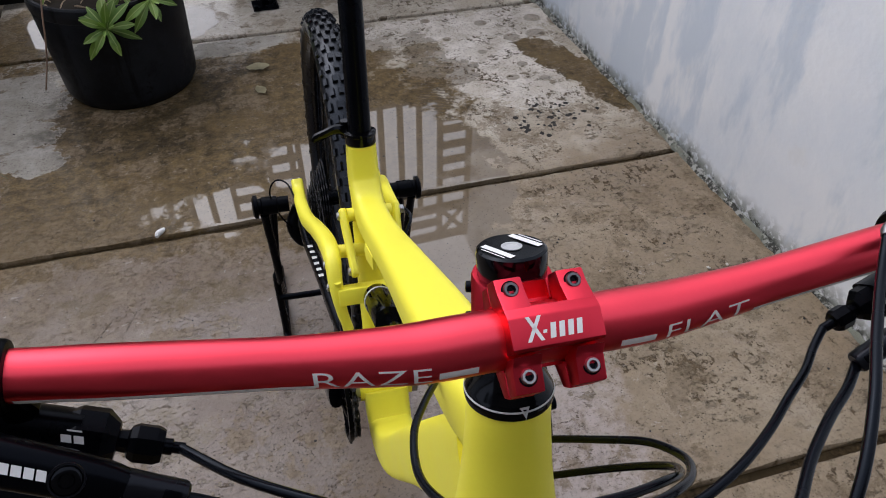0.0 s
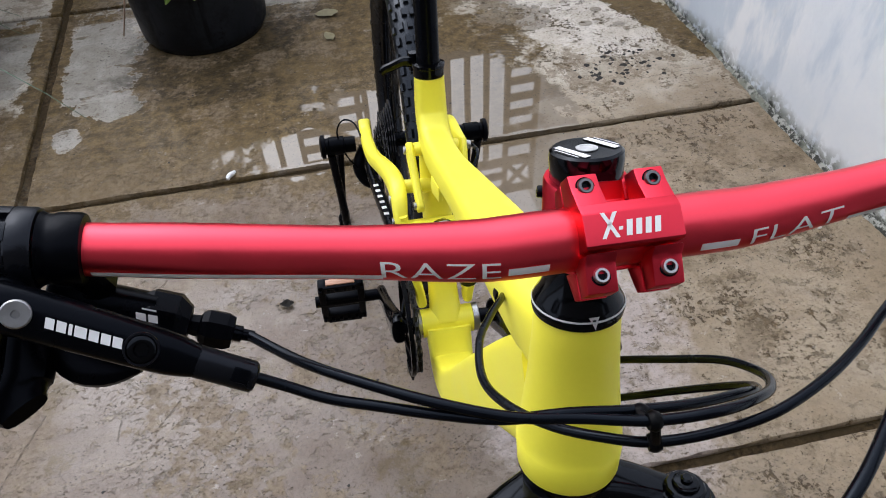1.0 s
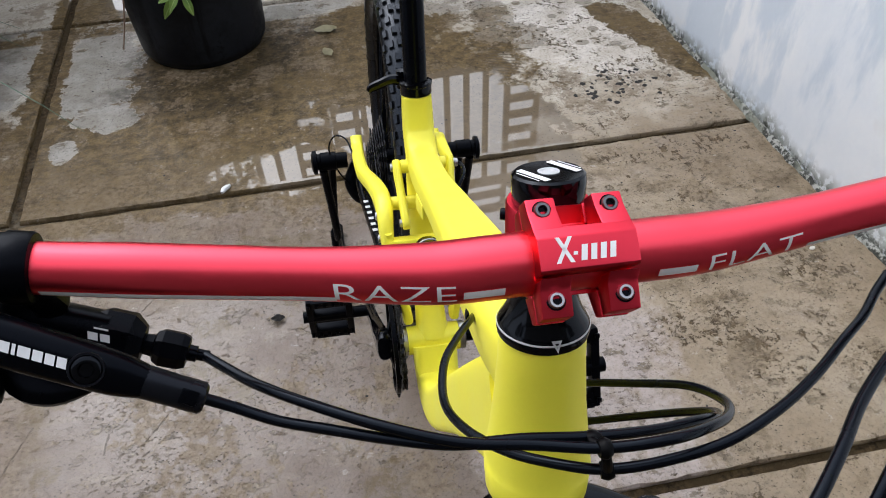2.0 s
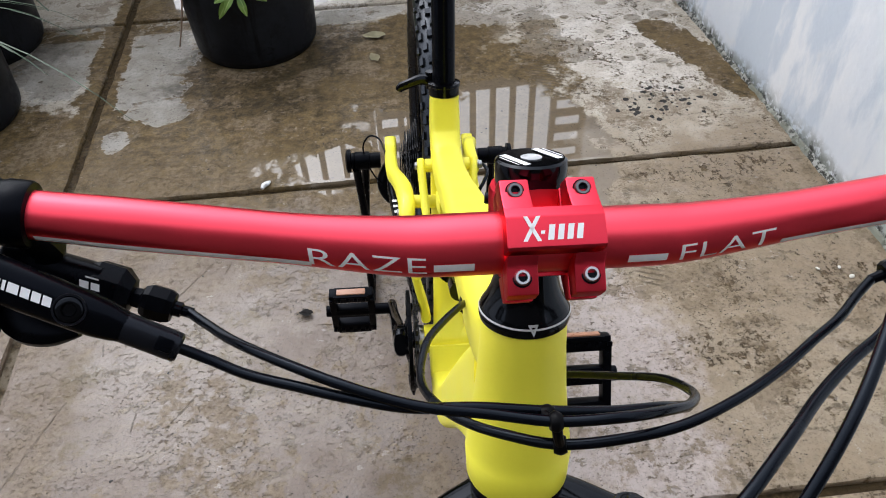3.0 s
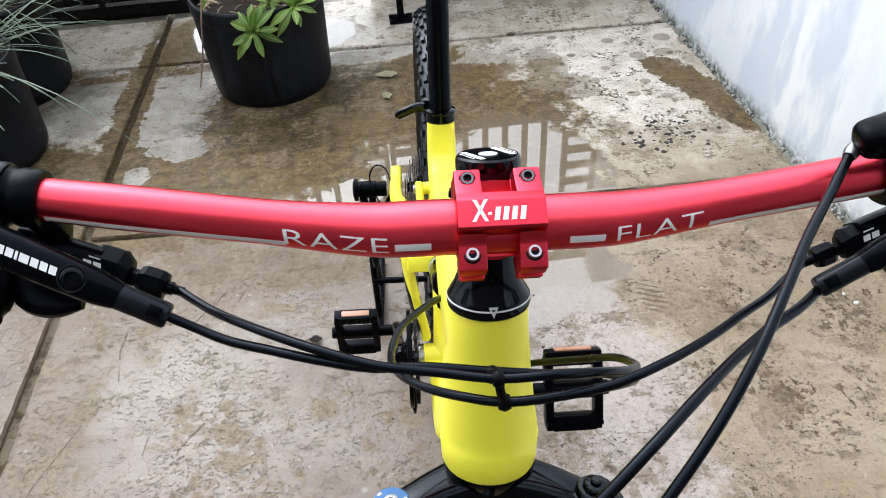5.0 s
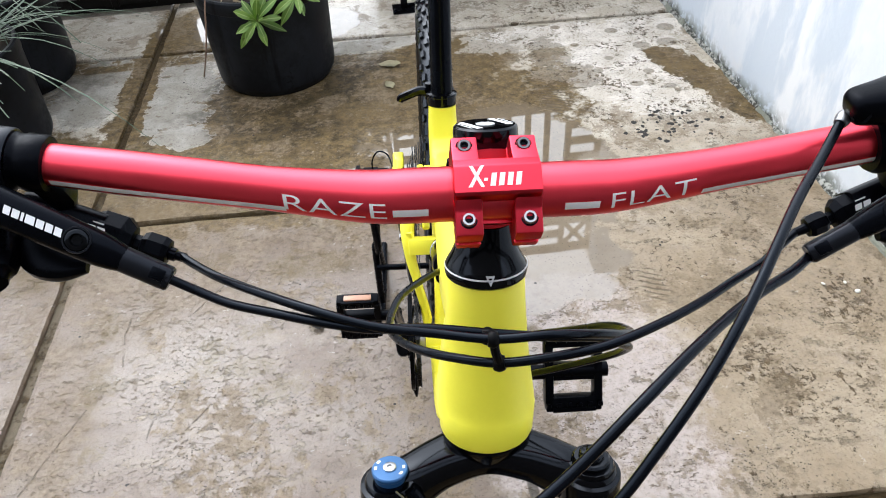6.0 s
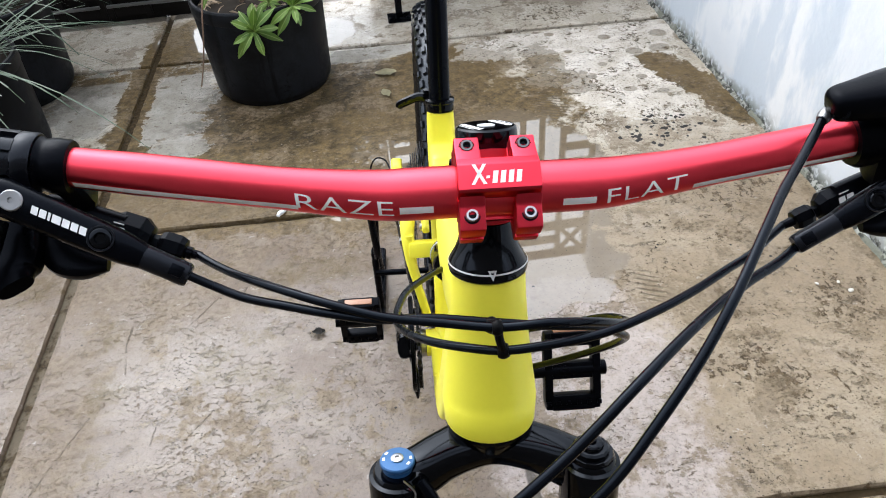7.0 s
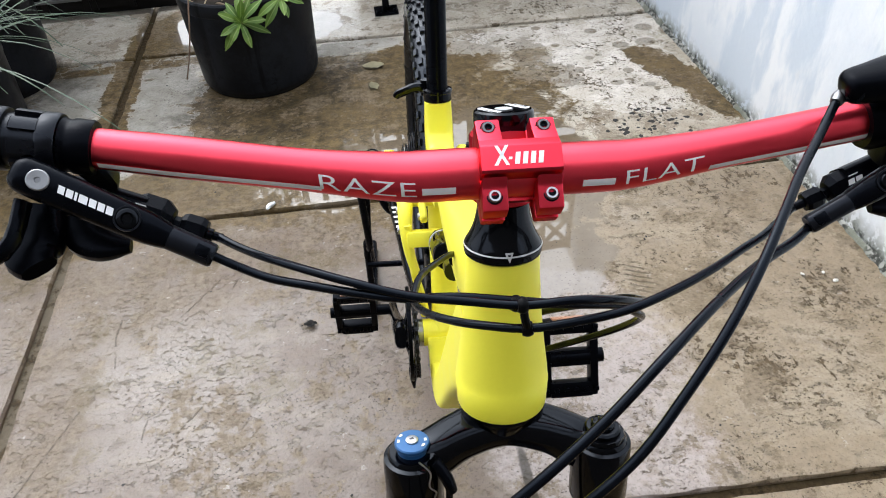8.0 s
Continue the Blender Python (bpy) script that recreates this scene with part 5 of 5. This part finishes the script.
def pedal(center, s, crank):
    """Platform pedal standing on edge: frame with cross bars and pins, reflectors on both long edges."""
    q = Matrix.Rotation(radians(96 if s < 0 else 57), 4, "X")
    m = Matrix.Translation(center) @ q
    p = part("pedal", sweep([m @ V(-0.048 if s < 0 else -0.072, 0, 0), m @ V(0.072 if s < 0 else 0.048, 0, 0)], 0.0105, 14, 1), M_PLASTIC, crank, "black platform pedal")
    bm = bmesh.new()
    for sy in (-1, 1):
        own = box((0, sy * 0.046, 0), (0.078, 0.021, 0.020), bevel=0.003)
        bmesh.ops.transform(own, matrix=m, verts=own.verts)
        join(bm, own)
        for k in range(6):
            own = box((-0.036 + 0.0145 * k, sy * 0.046, 0.0115), (0.006, 0.006, 0.005), bevel=0.0008)
            bmesh.ops.transform(own, matrix=m, verts=own.verts)
            join(bm, own)
    for sx in (-1, 1):
        own = prism([(-0.048, -0.010), (0.048, -0.010), (0.048, 0.010), (-0.048, 0.010)], sx * 0.046 - 0.006, sx * 0.046 + 0.006, ((0, 0, 0), (1, 0, 0), (0, 1, 0), (0, 0, 1)), None, 0.002)
        for v in own.verts:
            if abs(v.co.y) > 0.03:
                v.co.x -= sx * 0.012
        bmesh.ops.transform(own, matrix=m, verts=own.verts)
        join(bm, own)
    own = box((0, 0, 0), (0.062, 0.024, 0.017), bevel=0.003)
    bmesh.ops.transform(own, matrix=m, verts=own.verts)
    join(bm, own)
    part("pedal_frame", bm, M_PLASTIC, p)
    for sy in (-1, 1):
        for name, size, off, mat in (("reflector_holder", (0.060, 0.006, 0.022), 0.0535, M_PLASTIC), ("reflector", (0.050, 0.004, 0.012), 0.0568, M_REFLECTOR)):
            own = box((0, sy * off, 0.001), size, bevel=0.001)
            bmesh.ops.transform(own, matrix=m, verts=own.verts)
            part(name, own, mat, p, "orange plastic reflector" if name == "reflector" else "")


drive()


def fork():
    bot = HT - AX * 0.131
    crown_c = bot - AX * 0.016
    t = part("fork", lathe([(0.0, 0.001), (0.0340, 0.001), (0.0348, -0.002), (0.0335, -0.006), (0.027, -0.018), (0.0, -0.020)], bot, AX, 36), M_GLOSS, bike, "glossy black suspension fork")
    legs = {}
    for s in (-1, 1):
        legs[s] = V(s * 0.0735, -0.0385, 0.846)
    pts = [legs[-1] + V(0.002, 0, -0.022), V(-0.056, -0.033, 0.830), V(-0.034, -0.022, 0.834), V(0, -0.012, 0.836), V(0.034, -0.022, 0.834), V(0.056, -0.033, 0.830), legs[1] + V(-0.002, 0, -0.022)]
    part("crown", sweep(pts, [(0.017, 0.021), (0.0175, 0.0195), (0.0185, 0.0165), (0.022, 0.0155), (0.0185, 0.0165), (0.0175, 0.0195), (0.017, 0.021)], 22, 6, side=(0, 1, 0), square=2.6), M_GLOSS, t, "glossy black forged crown")
    for s in (-1, 1):
        top = legs[s]
        leg = part("fork_leg", lathe([(0.0, -0.001), (0.0175, -0.001), (0.0190, -0.003), (0.0192, -0.005), (0.0222, -0.006), (0.0228, -0.009), (0.0228, -0.058), (0.0215, -0.061), (0.0170, -0.0625), (0.0170, -0.235), (0.0205, -0.237), (0.0215, -0.242), (0.0205, -0.33), (0.0175, -0.50), (0.019, -0.54), (0.015, -0.556), (0, -0.557)], top, AX, 32), M_GLOSS, t, "black fork leg")
        if s < 0:
            k = part("knob", lathe([(0.0115, -0.002), (0.0118, 0.003), (0.0130, 0.0038), (0.0134, 0.0046), (0.0133, 0.0066), (0.0125, 0.0076), (0.0070, 0.0080), (0, 0.0080)], top, AX, 32), M_BLUE, leg, "blue anodised lockout knob")
            part("knob_screw", lathe([(0.0048, 0.0079), (0.0048, 0.0090), (0.0038, 0.0094), (0.0018, 0.0094), (0.0016, 0.0084), (0, 0.0084)], top, AX, 16), M_STEEL, k)
            polys = []
            c = top + AX * 0.0080
            for j in range(10):
                a = radians(36 * j)
                e, f = X * math.cos(a) + FW * math.sin(a), X * -math.sin(a) + FW * math.cos(a)
                if j % 5 < 2:
                    polys.append([c + e * r + f * w for r, w in ((0.0092, -0.0016), (0.0112, -0.0016), (0.0112, 0.0016), (0.0092, 0.0016))])
            marks(polys, AX * 0.0002, M_WHITE, k)
            st = top + V(0.022, -0.018, -0.004)
            part("cable_stop", sweep([st + V(-0.006, 0.004, 0.006), st + V(0.002, -0.004, -0.004), st + V(0.006, -0.008, -0.016)], [0.0045, 0.005, 0.0042], 12, 3), M_BLACK, leg)
            part("wire", sweep([top + V(0.004, -0.016, 0.006), top + V(0.012, -0.022, 0.000), top + V(0.011, -0.026, -0.012), top + V(0.016, -0.026, -0.022), top + V(0.012, -0.027, -0.034)], 0.0007, 6, 6), M_STEEL, leg)
        else:
            cap = part("air_cap", lathe([(0.0172, -0.002), (0.0175, 0.001), (0.0168, 0.003), (0.0140, 0.0032), (0.0140, 0.0062), (0.0125, 0.0078), (0.0095, 0.0080), (0.0090, 0.0105), (0.0075, 0.0115), (0, 0.0115)], top, AX, 12), M_GLOSS, leg)
            part("valve", lathe([(0.0042, 0.0112), (0.0042, 0.0140), (0.0030, 0.0152), (0, 0.0152)], top, AX, 8), M_GLOSS, cap)
    return t


fork()
front_axle = V(0, -0.0385, 0.846) - AX * 0.545 + FW * 0.020
wheel("front_wheel", front_axle, front_axle.z - 0.002, "front wheel with a black knobbly tyre", False)


M_DULL = plain("dull_aluminium", (0.30, 0.30, 0.305), 0.4, 1.0, 0.2, 400, 0.1, 80)


def controls(s):
    """Grip, brake lever and shifter of one side; s is -1 or 1 along the bar."""
    def P(x, y, z):
        return V(x, y, z) if s < 0 else V(-x - 0.0055, y, z - 0.005)

    # lock-on grip with a notched collar
    c0, c1 = bar_center(s * 0.262), bar_center(s * 0.37)
    d = (c1 - c0).normalized()
    e = bar_center(s * 0.241)
    g = part("grip", lathe([(0.0125, 0.055), (0.0168, 0.055), (0.0172, 0.058), (0.0165, 0.075), (0.0160, 0.13), (0.0125, 0.132)], e, d, 28), M_SATIN, bike, "black rubber lock-on grip")
    part("collar", lathe([(0.0118, 0.0), (0.0150, 0.0005), (0.0158, 0.002), (0.0158, 0.011), (0.0150, 0.0125), (0.0150, 0.015), (0.0160, 0.017), (0.0118, 0.0175)], e, d, 30), M_PLASTIC, g)
    ring = part("clamp_ring", lathe([(0.0118, 0.0178), (0.0168, 0.0178), (0.0176, 0.0190), (0.0176, 0.0265), (0.0170, 0.0275), (0.0148, 0.0277), (0.0148, 0.0452), (0.0170, 0.0454), (0.0177, 0.0464), (0.0177, 0.0535), (0.0170, 0.0545), (0.0118, 0.0545)], e, d, 40), M_SATIN, g)
    for a in range(0, 360, 45):
        arc = []
        for k in range(6):
            u = Matrix.Rotation(radians(a + 5 * k), 3, d) @ V(0, -1, 0.2).normalized()
            arc.append((u - d * u.dot(d)).normalized())
        bm = bmesh.new()
        rows = [[bm.verts.new(e + d * h + u * r) for h, r in ((0.0270, 0.0145), (0.0270, 0.0176), (0.0405, 0.0177), (0.0412, 0.0170), (0.0412, 0.0145))] for u in arc]
        for p, q in zip(rows, rows[1:]):
            for k in range(4):
                bm.faces.new((p[k], q[k], q[k + 1], p[k + 1]))
        bm.faces.new(rows[0])
        bm.faces.new(rows[-1][::-1])
        part("notch_block", bm, M_SATIN, ring)
    f = 1.0 if s < 0 else 0.86
    # brake lever: cylinder body, boot, pivot cap, blade, clamp
    o, k = P(-0.266, -0.0150, 1.0950), V(-s * 0.863, -0.157, -0.490).normalized()
    eye = V(-s * 0.43, -0.72, 0.53)
    up = (eye - k * eye.dot(k)).normalized()
    wide = k.cross(up)
    b = part("brake_lever", sweep([o - k * 0.0105, o - k * 0.008, o - k * 0.001, o + k * 0.030, o + k * 0.058, o + k * 0.068, o + k * 0.075], [f * 0.0062, f * 0.0086, f * 0.0102, f * 0.0100, f * 0.0094, f * 0.0084, f * 0.0070], 22, 4, side=tuple(wide), square=2.7), M_BLACK, bike, "black hydraulic brake lever body")
    boot = part("hose_boot", sweep([o + k * 0.070, o + k * 0.074, o + k * 0.088, o + k * 0.0995, o + k * 0.1005], [f * 0.0066, f * 0.0072, f * 0.0070, f * 0.0070, f * 0.0050], 18, 2, side=tuple(wide), square=2.6), M_SATIN, b)
    part("boot_window", box((0, 0, 0), (0.0075, 0.0065, 0.002), Matrix((k, wide, up)).transposed().to_4x4(), bevel=0.0006), M_BLACK, boot).matrix_local = Matrix.Translation(o + k * 0.0935 + up * f * 0.0066)
    part("pivot_cap", lathe([(0, 0.0), (0.0057, 0.0), (0.0057, 0.0112), (0.0051, 0.0118), (0.0016, 0.0117), (0.0013, 0.0106), (0, 0.0106)], o + k * 0.0045, up, 24), M_DULL, b, "silver disc cap")
    part("bleed_screw", socket_bolt(o + k * 0.0515 + up * f * 0.0096, up, f * 0.0055, 0.0016), M_GLOSS, b)
    part("bleed_ring", lathe([(0.0060, 0.0), (0.0072, 0.0), (0.0070, 0.0010), (0.0062, 0.0010)], o + k * 0.0515 + up * f * 0.0097, up, 24, closed=True), M_SATIN, b)
    polys = []
    q0 = 0.0150
    for w, h in ((0.0034, 0.0021), (0.0036, 0.0021), (0.0014, 0.0021), (0.0046, 0.0021), (0.0038, 0.0021), (0.0037, 0.0021), (0.0037, 0.0021)):
        polys.append([o + k * (q0 + u + 0.22 * v * (1 if s < 0 else -1)) + up * (f * 0.0101 + 0.0001) + wide * v * (1 if s < 0 else -1) for u, v in ((0, -h), (w, -h), (w, h), (0, h))])
        q0 += w + 0.0008
    marks(polys, up * 0.0006, M_WHITE, b)
    part("blade", sweep([o - k * 0.012 - up * 0.010 + V(0, -0.006, -0.016), P(-0.288, -0.036, 1.062), P(-0.325, -0.050, 1.058), P(-0.36, -0.052, 1.056)], [(0.004, 0.007), (0.004, 0.006), (0.0035, 0.006), (0.003, 0.005)], 12, 4), M_BLACK, b)
    cb = bar_center(s * 0.2745)
    part("clamp", sweep([o + P(0.0, 0.004, -0.006), o.lerp(cb, 0.55) + V(0, 0, -0.006), cb + V(0, -0.006, -0.012)], [(0.008, 0.010), (0.009, 0.010), (0.010, 0.011)], 12, 3), M_BLACK, b)
    # shifter: long housing, faceted end block, barrel adjuster, ferrule, paddles
    q = V(-s * 0.055, -0.0095, -0.0200).normalized()
    so = P(-0.2297, 0.0130, 1.0458) + (V(0, 0, 0) if s < 0 else V(-0.001, -0.001, -0.003))
    u2 = (eye - q * eye.dot(q)).normalized()
    w2 = q.cross(u2) * (1 if s < 0 else -1)
    sh = part("shifter", sweep([so - q * 0.044, so - q * 0.040, so - q * 0.018, so + q * 0.003], [(0.0080, 0.0090), (0.0105, 0.0115), (0.0112, 0.0122), (0.0112, 0.0120)], 20, 3, side=tuple(w2), square=4.5), M_PLASTIC, bike, "black gear shifter pod")
    e = 1.0 if s < 0 else 0.78
    part("end_block", sweep([so - q * 0.003, so + q * e * 0.001, so + q * e * 0.013, so + q * e * 0.019, so + q * e * 0.0195], [(e * 0.0118, e * 0.0118), (e * 0.0142, e * 0.0140), (e * 0.0142, e * 0.0138), (e * 0.0092, e * 0.0092), (e * 0.0062, e * 0.0062)], 8, 1, side=tuple(w2 * 0.924 + u2 * 0.383)), M_PLASTIC, sh, "", 20)
    part("barrel_adjuster", lathe([(e * r, e * h) for r, h in ((0.0050, 0.018), (0.0056, 0.0235), (0.0078, 0.0245), (0.0094, 0.0275), (0.0094, 0.0365), (0.0080, 0.0398), (0.0045, 0.0402))], so, q, 8), M_PLASTIC, sh, "", 20)
    part("ferrule", lathe([(e * 0.0040, e * 0.0400), (e * 0.0040, e * 0.0440), (0.0029, e * 0.0445), (0.0029, e * 0.0500), (0, e * 0.0502)], so, q, 14), M_BLACK, sh)
    polys = []
    c = so + u2 * 0.0128 - w2 * 0.0015
    for u0, v0, u1, v1, wd in ((-0.0040, -0.0006, 0.0004, -0.0006, 0.0034), (0.0014, -0.0006, 0.0056, -0.0006, 0.0034), (-0.0012, 0.0032, 0.0052, 0.0032, 0.0008)):
        dv = Vector((u1 - u0, v1 - v0)).normalized()
        nrm = Vector((-dv.y, dv.x)) * wd * 0.5
        polys.append([c + q * (x - 0.3 * y) - w2 * y for x, y in ((u0 + nrm.x, v0 + nrm.y), (u1 + nrm.x, v1 + nrm.y), (u1 - nrm.x, v1 - nrm.y), (u0 - nrm.x, v0 - nrm.y))])
    marks(polys, u2 * 0.0008, M_WHITE, sh)
    part("paddle", sweep([P(-0.264, 0.006, 1.050), P(-0.258, -0.005, 1.0440), P(-0.246, -0.0100, 1.0415), P(-0.232, -0.0105, 1.0405)], [(0.011, 0.008), (0.0115, 0.0070), (0.0095, 0.0055), (0.004, 0.003)], 14, 4, square=3.2), M_PLASTIC, sh)
    part("paddle", sweep([P(-0.280, 0.006, 1.058), P(-0.283, -0.008, 1.050), P(-0.283, -0.021, 1.0455), P(-0.277, -0.030, 1.0440)], [(0.013, 0.012), (0.0160, 0.011), (0.0150, 0.009), (0.010, 0.005)], 14, 4, square=2.6), M_PLASTIC, sh)
    part("pod_clamp", sweep([so - q * 0.030 - u2 * 0.006, so.lerp(bar_center(s * 0.256), 0.55) - u2 * 0.006, bar_center(s * 0.256)], [(0.008, 0.008), (0.008, 0.008), (0.009, 0.009)], 12, 3, square=3), M_PLASTIC, sh)


controls(-1)
controls(1)


def lockout_lever():
    o = bar_center(0.228)
    bracket = sweep([V(0.232, 0.006, 1.116), V(0.236, 0.004, 1.09), V(0.240, 0.004, 1.062)], [(0.013, 0.010), (0.014, 0.012), (0.013, 0.010)], 12, 3, square=3)
    t = part("lockout_lever", sweep([V(0.184, 0.001, 1.1155), V(0.187, 0.001, 1.1163), V(0.200, 0.001, 1.1185), V(0.222, 0.003, 1.121), V(0.252, 0.006, 1.124), V(0.285, 0.008, 1.126)], [(0.0045, 0.004), (0.0095, 0.0085), (0.0125, 0.010), (0.0165, 0.0115), (0.018, 0.012), (0.015, 0.009)], 18, 5, side=(0, 1, 0), square=2.8), M_PLASTIC, bike, "black remote lockout lever")
    part("clamp_band", lathe([(0.0115, -0.016), (0.0170, -0.016), (0.0190, -0.013), (0.0195, 0.012), (0.0180, 0.015), (0.0115, 0.015)], o, V(1, 0, 0.18), 26), M_PLASTIC, t)
    part("bracket", bracket, M_PLASTIC, t)
    part("end_screw", lathe([(0, 0.0), (0.0052, 0.0), (0.0052, 0.003), (0.0036, 0.0035), (0.0032, 0.001), (0, 0.001)], V(0.1895, -0.0045, 1.1155), V(-0.75, -0.6, 0.2), 18), M_GLOSS, t)
    part("cable_ferrule", sweep([V(0.1880, 0.0055, 1.1095), V(0.1855, 0.0030, 1.1080), V(0.1830, 0.0004, 1.1066)], [0.0034, 0.0042, 0.0034], 12, 2), M_DULL, t)


lockout_lever()


def cables():
    def run(name, pts, r, label, mat=M_HOSE):
        return part(name, sweep(pts, r, 12, 7), mat, bike, label)

    k = V(0.863, -0.157, -0.490).normalized()
    o = V(-0.266, -0.0150, 1.0950)
    run("shift_cable", [(-0.1850, 0.0050, 1.0300), (-0.1745, -0.0045, 1.0310), (-0.1580, -0.0205, 1.0362), (-0.1340, -0.0370, 1.0396), (-0.1023, -0.0548, 1.0417), (-0.0708, -0.0663, 1.0395), (-0.0392, -0.0712, 1.0372), (-0.0095, -0.0782, 1.0385), (0.0185, -0.0806, 1.0420), (0.0440, -0.0722, 1.0312), (0.0652, -0.0585, 1.0135), (0.0775, -0.0395, 0.9940), (0.0741, -0.0148, 0.9713), (0.0578, 0.0105, 0.9397), (0.0343, 0.0371, 0.9057), (0.014, 0.05, 0.885)], 0.0026, "black gear cable looping past the head tube")
    run("brake_hose", [o + k * 0.098, o + k * 0.115, (-0.1489, -0.0405, 1.0352), (-0.1261, -0.0488, 1.0354), (-0.1007, -0.0580, 1.0363), (-0.0740, -0.0655, 1.0370), (-0.0440, -0.0678, 1.0375), (-0.0110, -0.0690, 1.0325), (0.0230, -0.0650, 1.0222), (0.0530, -0.0570, 1.0100), (0.0725, -0.0465, 0.9900), (0.0825, -0.0325, 0.9695), (0.0790, -0.0145, 0.9405), (0.0627, 0.0050, 0.9080), (0.038, 0.0248, 0.8745), (0.016, 0.042, 0.848)], 0.0026, "black brake hose looping past the head tube")
    run("gear_cable", [(0.1880, 0.0062, 1.0250), (0.1735, -0.0050, 1.0240), (0.1560, -0.0200, 1.0256), (0.1340, -0.0350, 1.0280), (0.1080, -0.0530, 1.0308), (0.0795, -0.0690, 1.0325), (0.0491, -0.0801, 1.0306), (0.0188, -0.0830, 1.0271), (-0.006, -0.0800, 1.0213), (-0.0255, -0.0712, 1.0155), (-0.0453, -0.0561, 1.0056), (-0.0604, -0.032, 0.9892), (-0.0662, -0.0029, 0.9708), (-0.0604, 0.0313, 0.9583), (-0.047, 0.0591, 0.9449), (-0.0319, 0.0845, 0.9306), (-0.024, 0.104, 0.91)], 0.0026, "black cable curling into the frame port")
    hose2 = [V(0.1755, -0.0304, 1.0391), V(0.1585, -0.0440, 1.0405), V(0.1350, -0.0590, 1.0420), V(0.1090, -0.0785, 1.0440), V(0.0823, -0.1021, 1.0490), V(0.0528, -0.1265, 1.0460), V(0.0190, -0.1480, 1.0262), V(-0.020, -0.166, 1.000), V(-0.060, -0.172, 0.955), V(-0.090, -0.165, 0.88), V(-0.105, -0.150, 0.78), V(-0.108, -0.150, 0.66), V(-0.103, -0.165, 0.54), V(-0.092, -0.175, 0.44)]
    run("brake_hose", hose2, 0.0029, "black front brake hose hanging in a loop")
    lock = [V(0.1830, 0.0005, 1.1065), V(0.1655, -0.0205, 1.1000), V(0.1417, -0.0491, 1.0961), V(0.1205, -0.0775, 1.0905), V(0.1007, -0.1031, 1.0785), V(0.0803, -0.1251, 1.0594), V(0.0574, -0.1448, 1.0383), V(0.0328, -0.1626, 1.0160), V(0.003, -0.173, 0.989), V(-0.028, -0.166, 0.93), V(-0.050, -0.135, 0.85), V(-0.054, -0.090, 0.800), V(-0.048, -0.067, 0.812), V(-0.0475, -0.0615, 0.834)]
    run("lockout_cable", lock, 0.0027, "black lockout cable hanging in a loop")
    clip = part("cable_clip", sweep([V(-0.0125, -0.0786, 1.0388), V(-0.0098, -0.0786, 1.0388), V(-0.0070, -0.0785, 1.0388)], [0.0037, 0.0050, 0.0037], 14, 3), M_RUBBER, bike, "black rubber cable clip")
    part("clip_ball", sweep([V(-0.0150, -0.0705, 1.0325), V(-0.0115, -0.0705, 1.0319), V(-0.0080, -0.0707, 1.0312)], [0.0036, 0.0049, 0.0036], 14, 3), M_RUBBER, clip)
    part("clip_lower", sweep([V(-0.0090, -0.0798, 1.0208), V(-0.0060, -0.0802, 1.0213), V(-0.0030, -0.0806, 1.0220)], [0.0037, 0.0048, 0.0037], 14, 3), M_RUBBER, clip)
    part("clip_bridge", sweep([V(-0.0130, -0.0725, 1.0350), V(-0.0098, -0.0790, 1.0380), V(-0.0085, -0.0815, 1.0320), V(-0.0062, -0.0812, 1.0225)], 0.0024, 10, 3), M_RUBBER, clip)
    # rear brake hose on the far side of the seat tube
    part("rear_hose", sweep([V(0.03, 0.50, 0.66), V(0.056, 0.53, 0.69), V(0.050, 0.60, 0.66), V(0.062, 0.70, 0.58), V(0.078, 0.82, 0.52)], 0.0026, 8, 6), M_HOSE, bike)


cables()


# ---- stand that carries the rear axle ----
def rear_stand():
    t = thing("bicycle_stand", BIKE, "black tubular rear-wheel bicycle stand", "bicycle stand")
    floor_z = 0.004
    for s in (-1, 1):
        x = s * 0.158
        a = AXLE + V(s * 0.100, 0, 0)
        holder = part("axle_cup", lathe([(0, 0.0), (0.016, 0.0), (0.016, 0.022), (0.0185, 0.023), (0.0185, 0.052), (0.0165, 0.054), (0.0165, 0.060), (0.024, 0.061), (0.024, 0.068), (0.017, 0.071), (0, 0.072)], a, X * s, 22), M_PLASTIC, t, "black plastic axle cup")
        top = AXLE + V(s * 0.150, 0.0, -0.012)
        part("upright", sweep([top + V(0, -0.012, 0), top + V(s * -0.012, 0.0, -0.20), V(x * 0.93, 0.945, 0.20), V(x * 0.90, 0.935, 0.02), V(x * 0.9, 0.930, floor_z + 0.008)], 0.0085, 12, 4), M_BLACK, t)
        part("upright", sweep([top + V(s * -0.018, 0.014, 0), V(x * 0.9, 0.98, 0.20), V(x * 0.88, 1.05, 0.03), V(x * 0.88, 1.06, floor_z + 0.008)], 0.0085, 12, 4), M_BLACK, t)
        part("foot_bar", sweep([V(x * 0.9, 0.90, floor_z + 0.009), V(x * 0.9, 0.93, floor_z + 0.008), V(x * 0.88, 1.06, floor_z + 0.008), V(x * 0.88, 1.16, floor_z + 0.009)], 0.0095, 12, 3), M_BLACK, t)
    part("cross_tube", sweep([V(-0.146, 0.922, 0.150), V(0, 0.922, 0.148), V(0.146, 0.922, 0.150)], 0.0075, 12, 2, side=(0, 1, 0)), M_BLACK, t)


rear_stand()
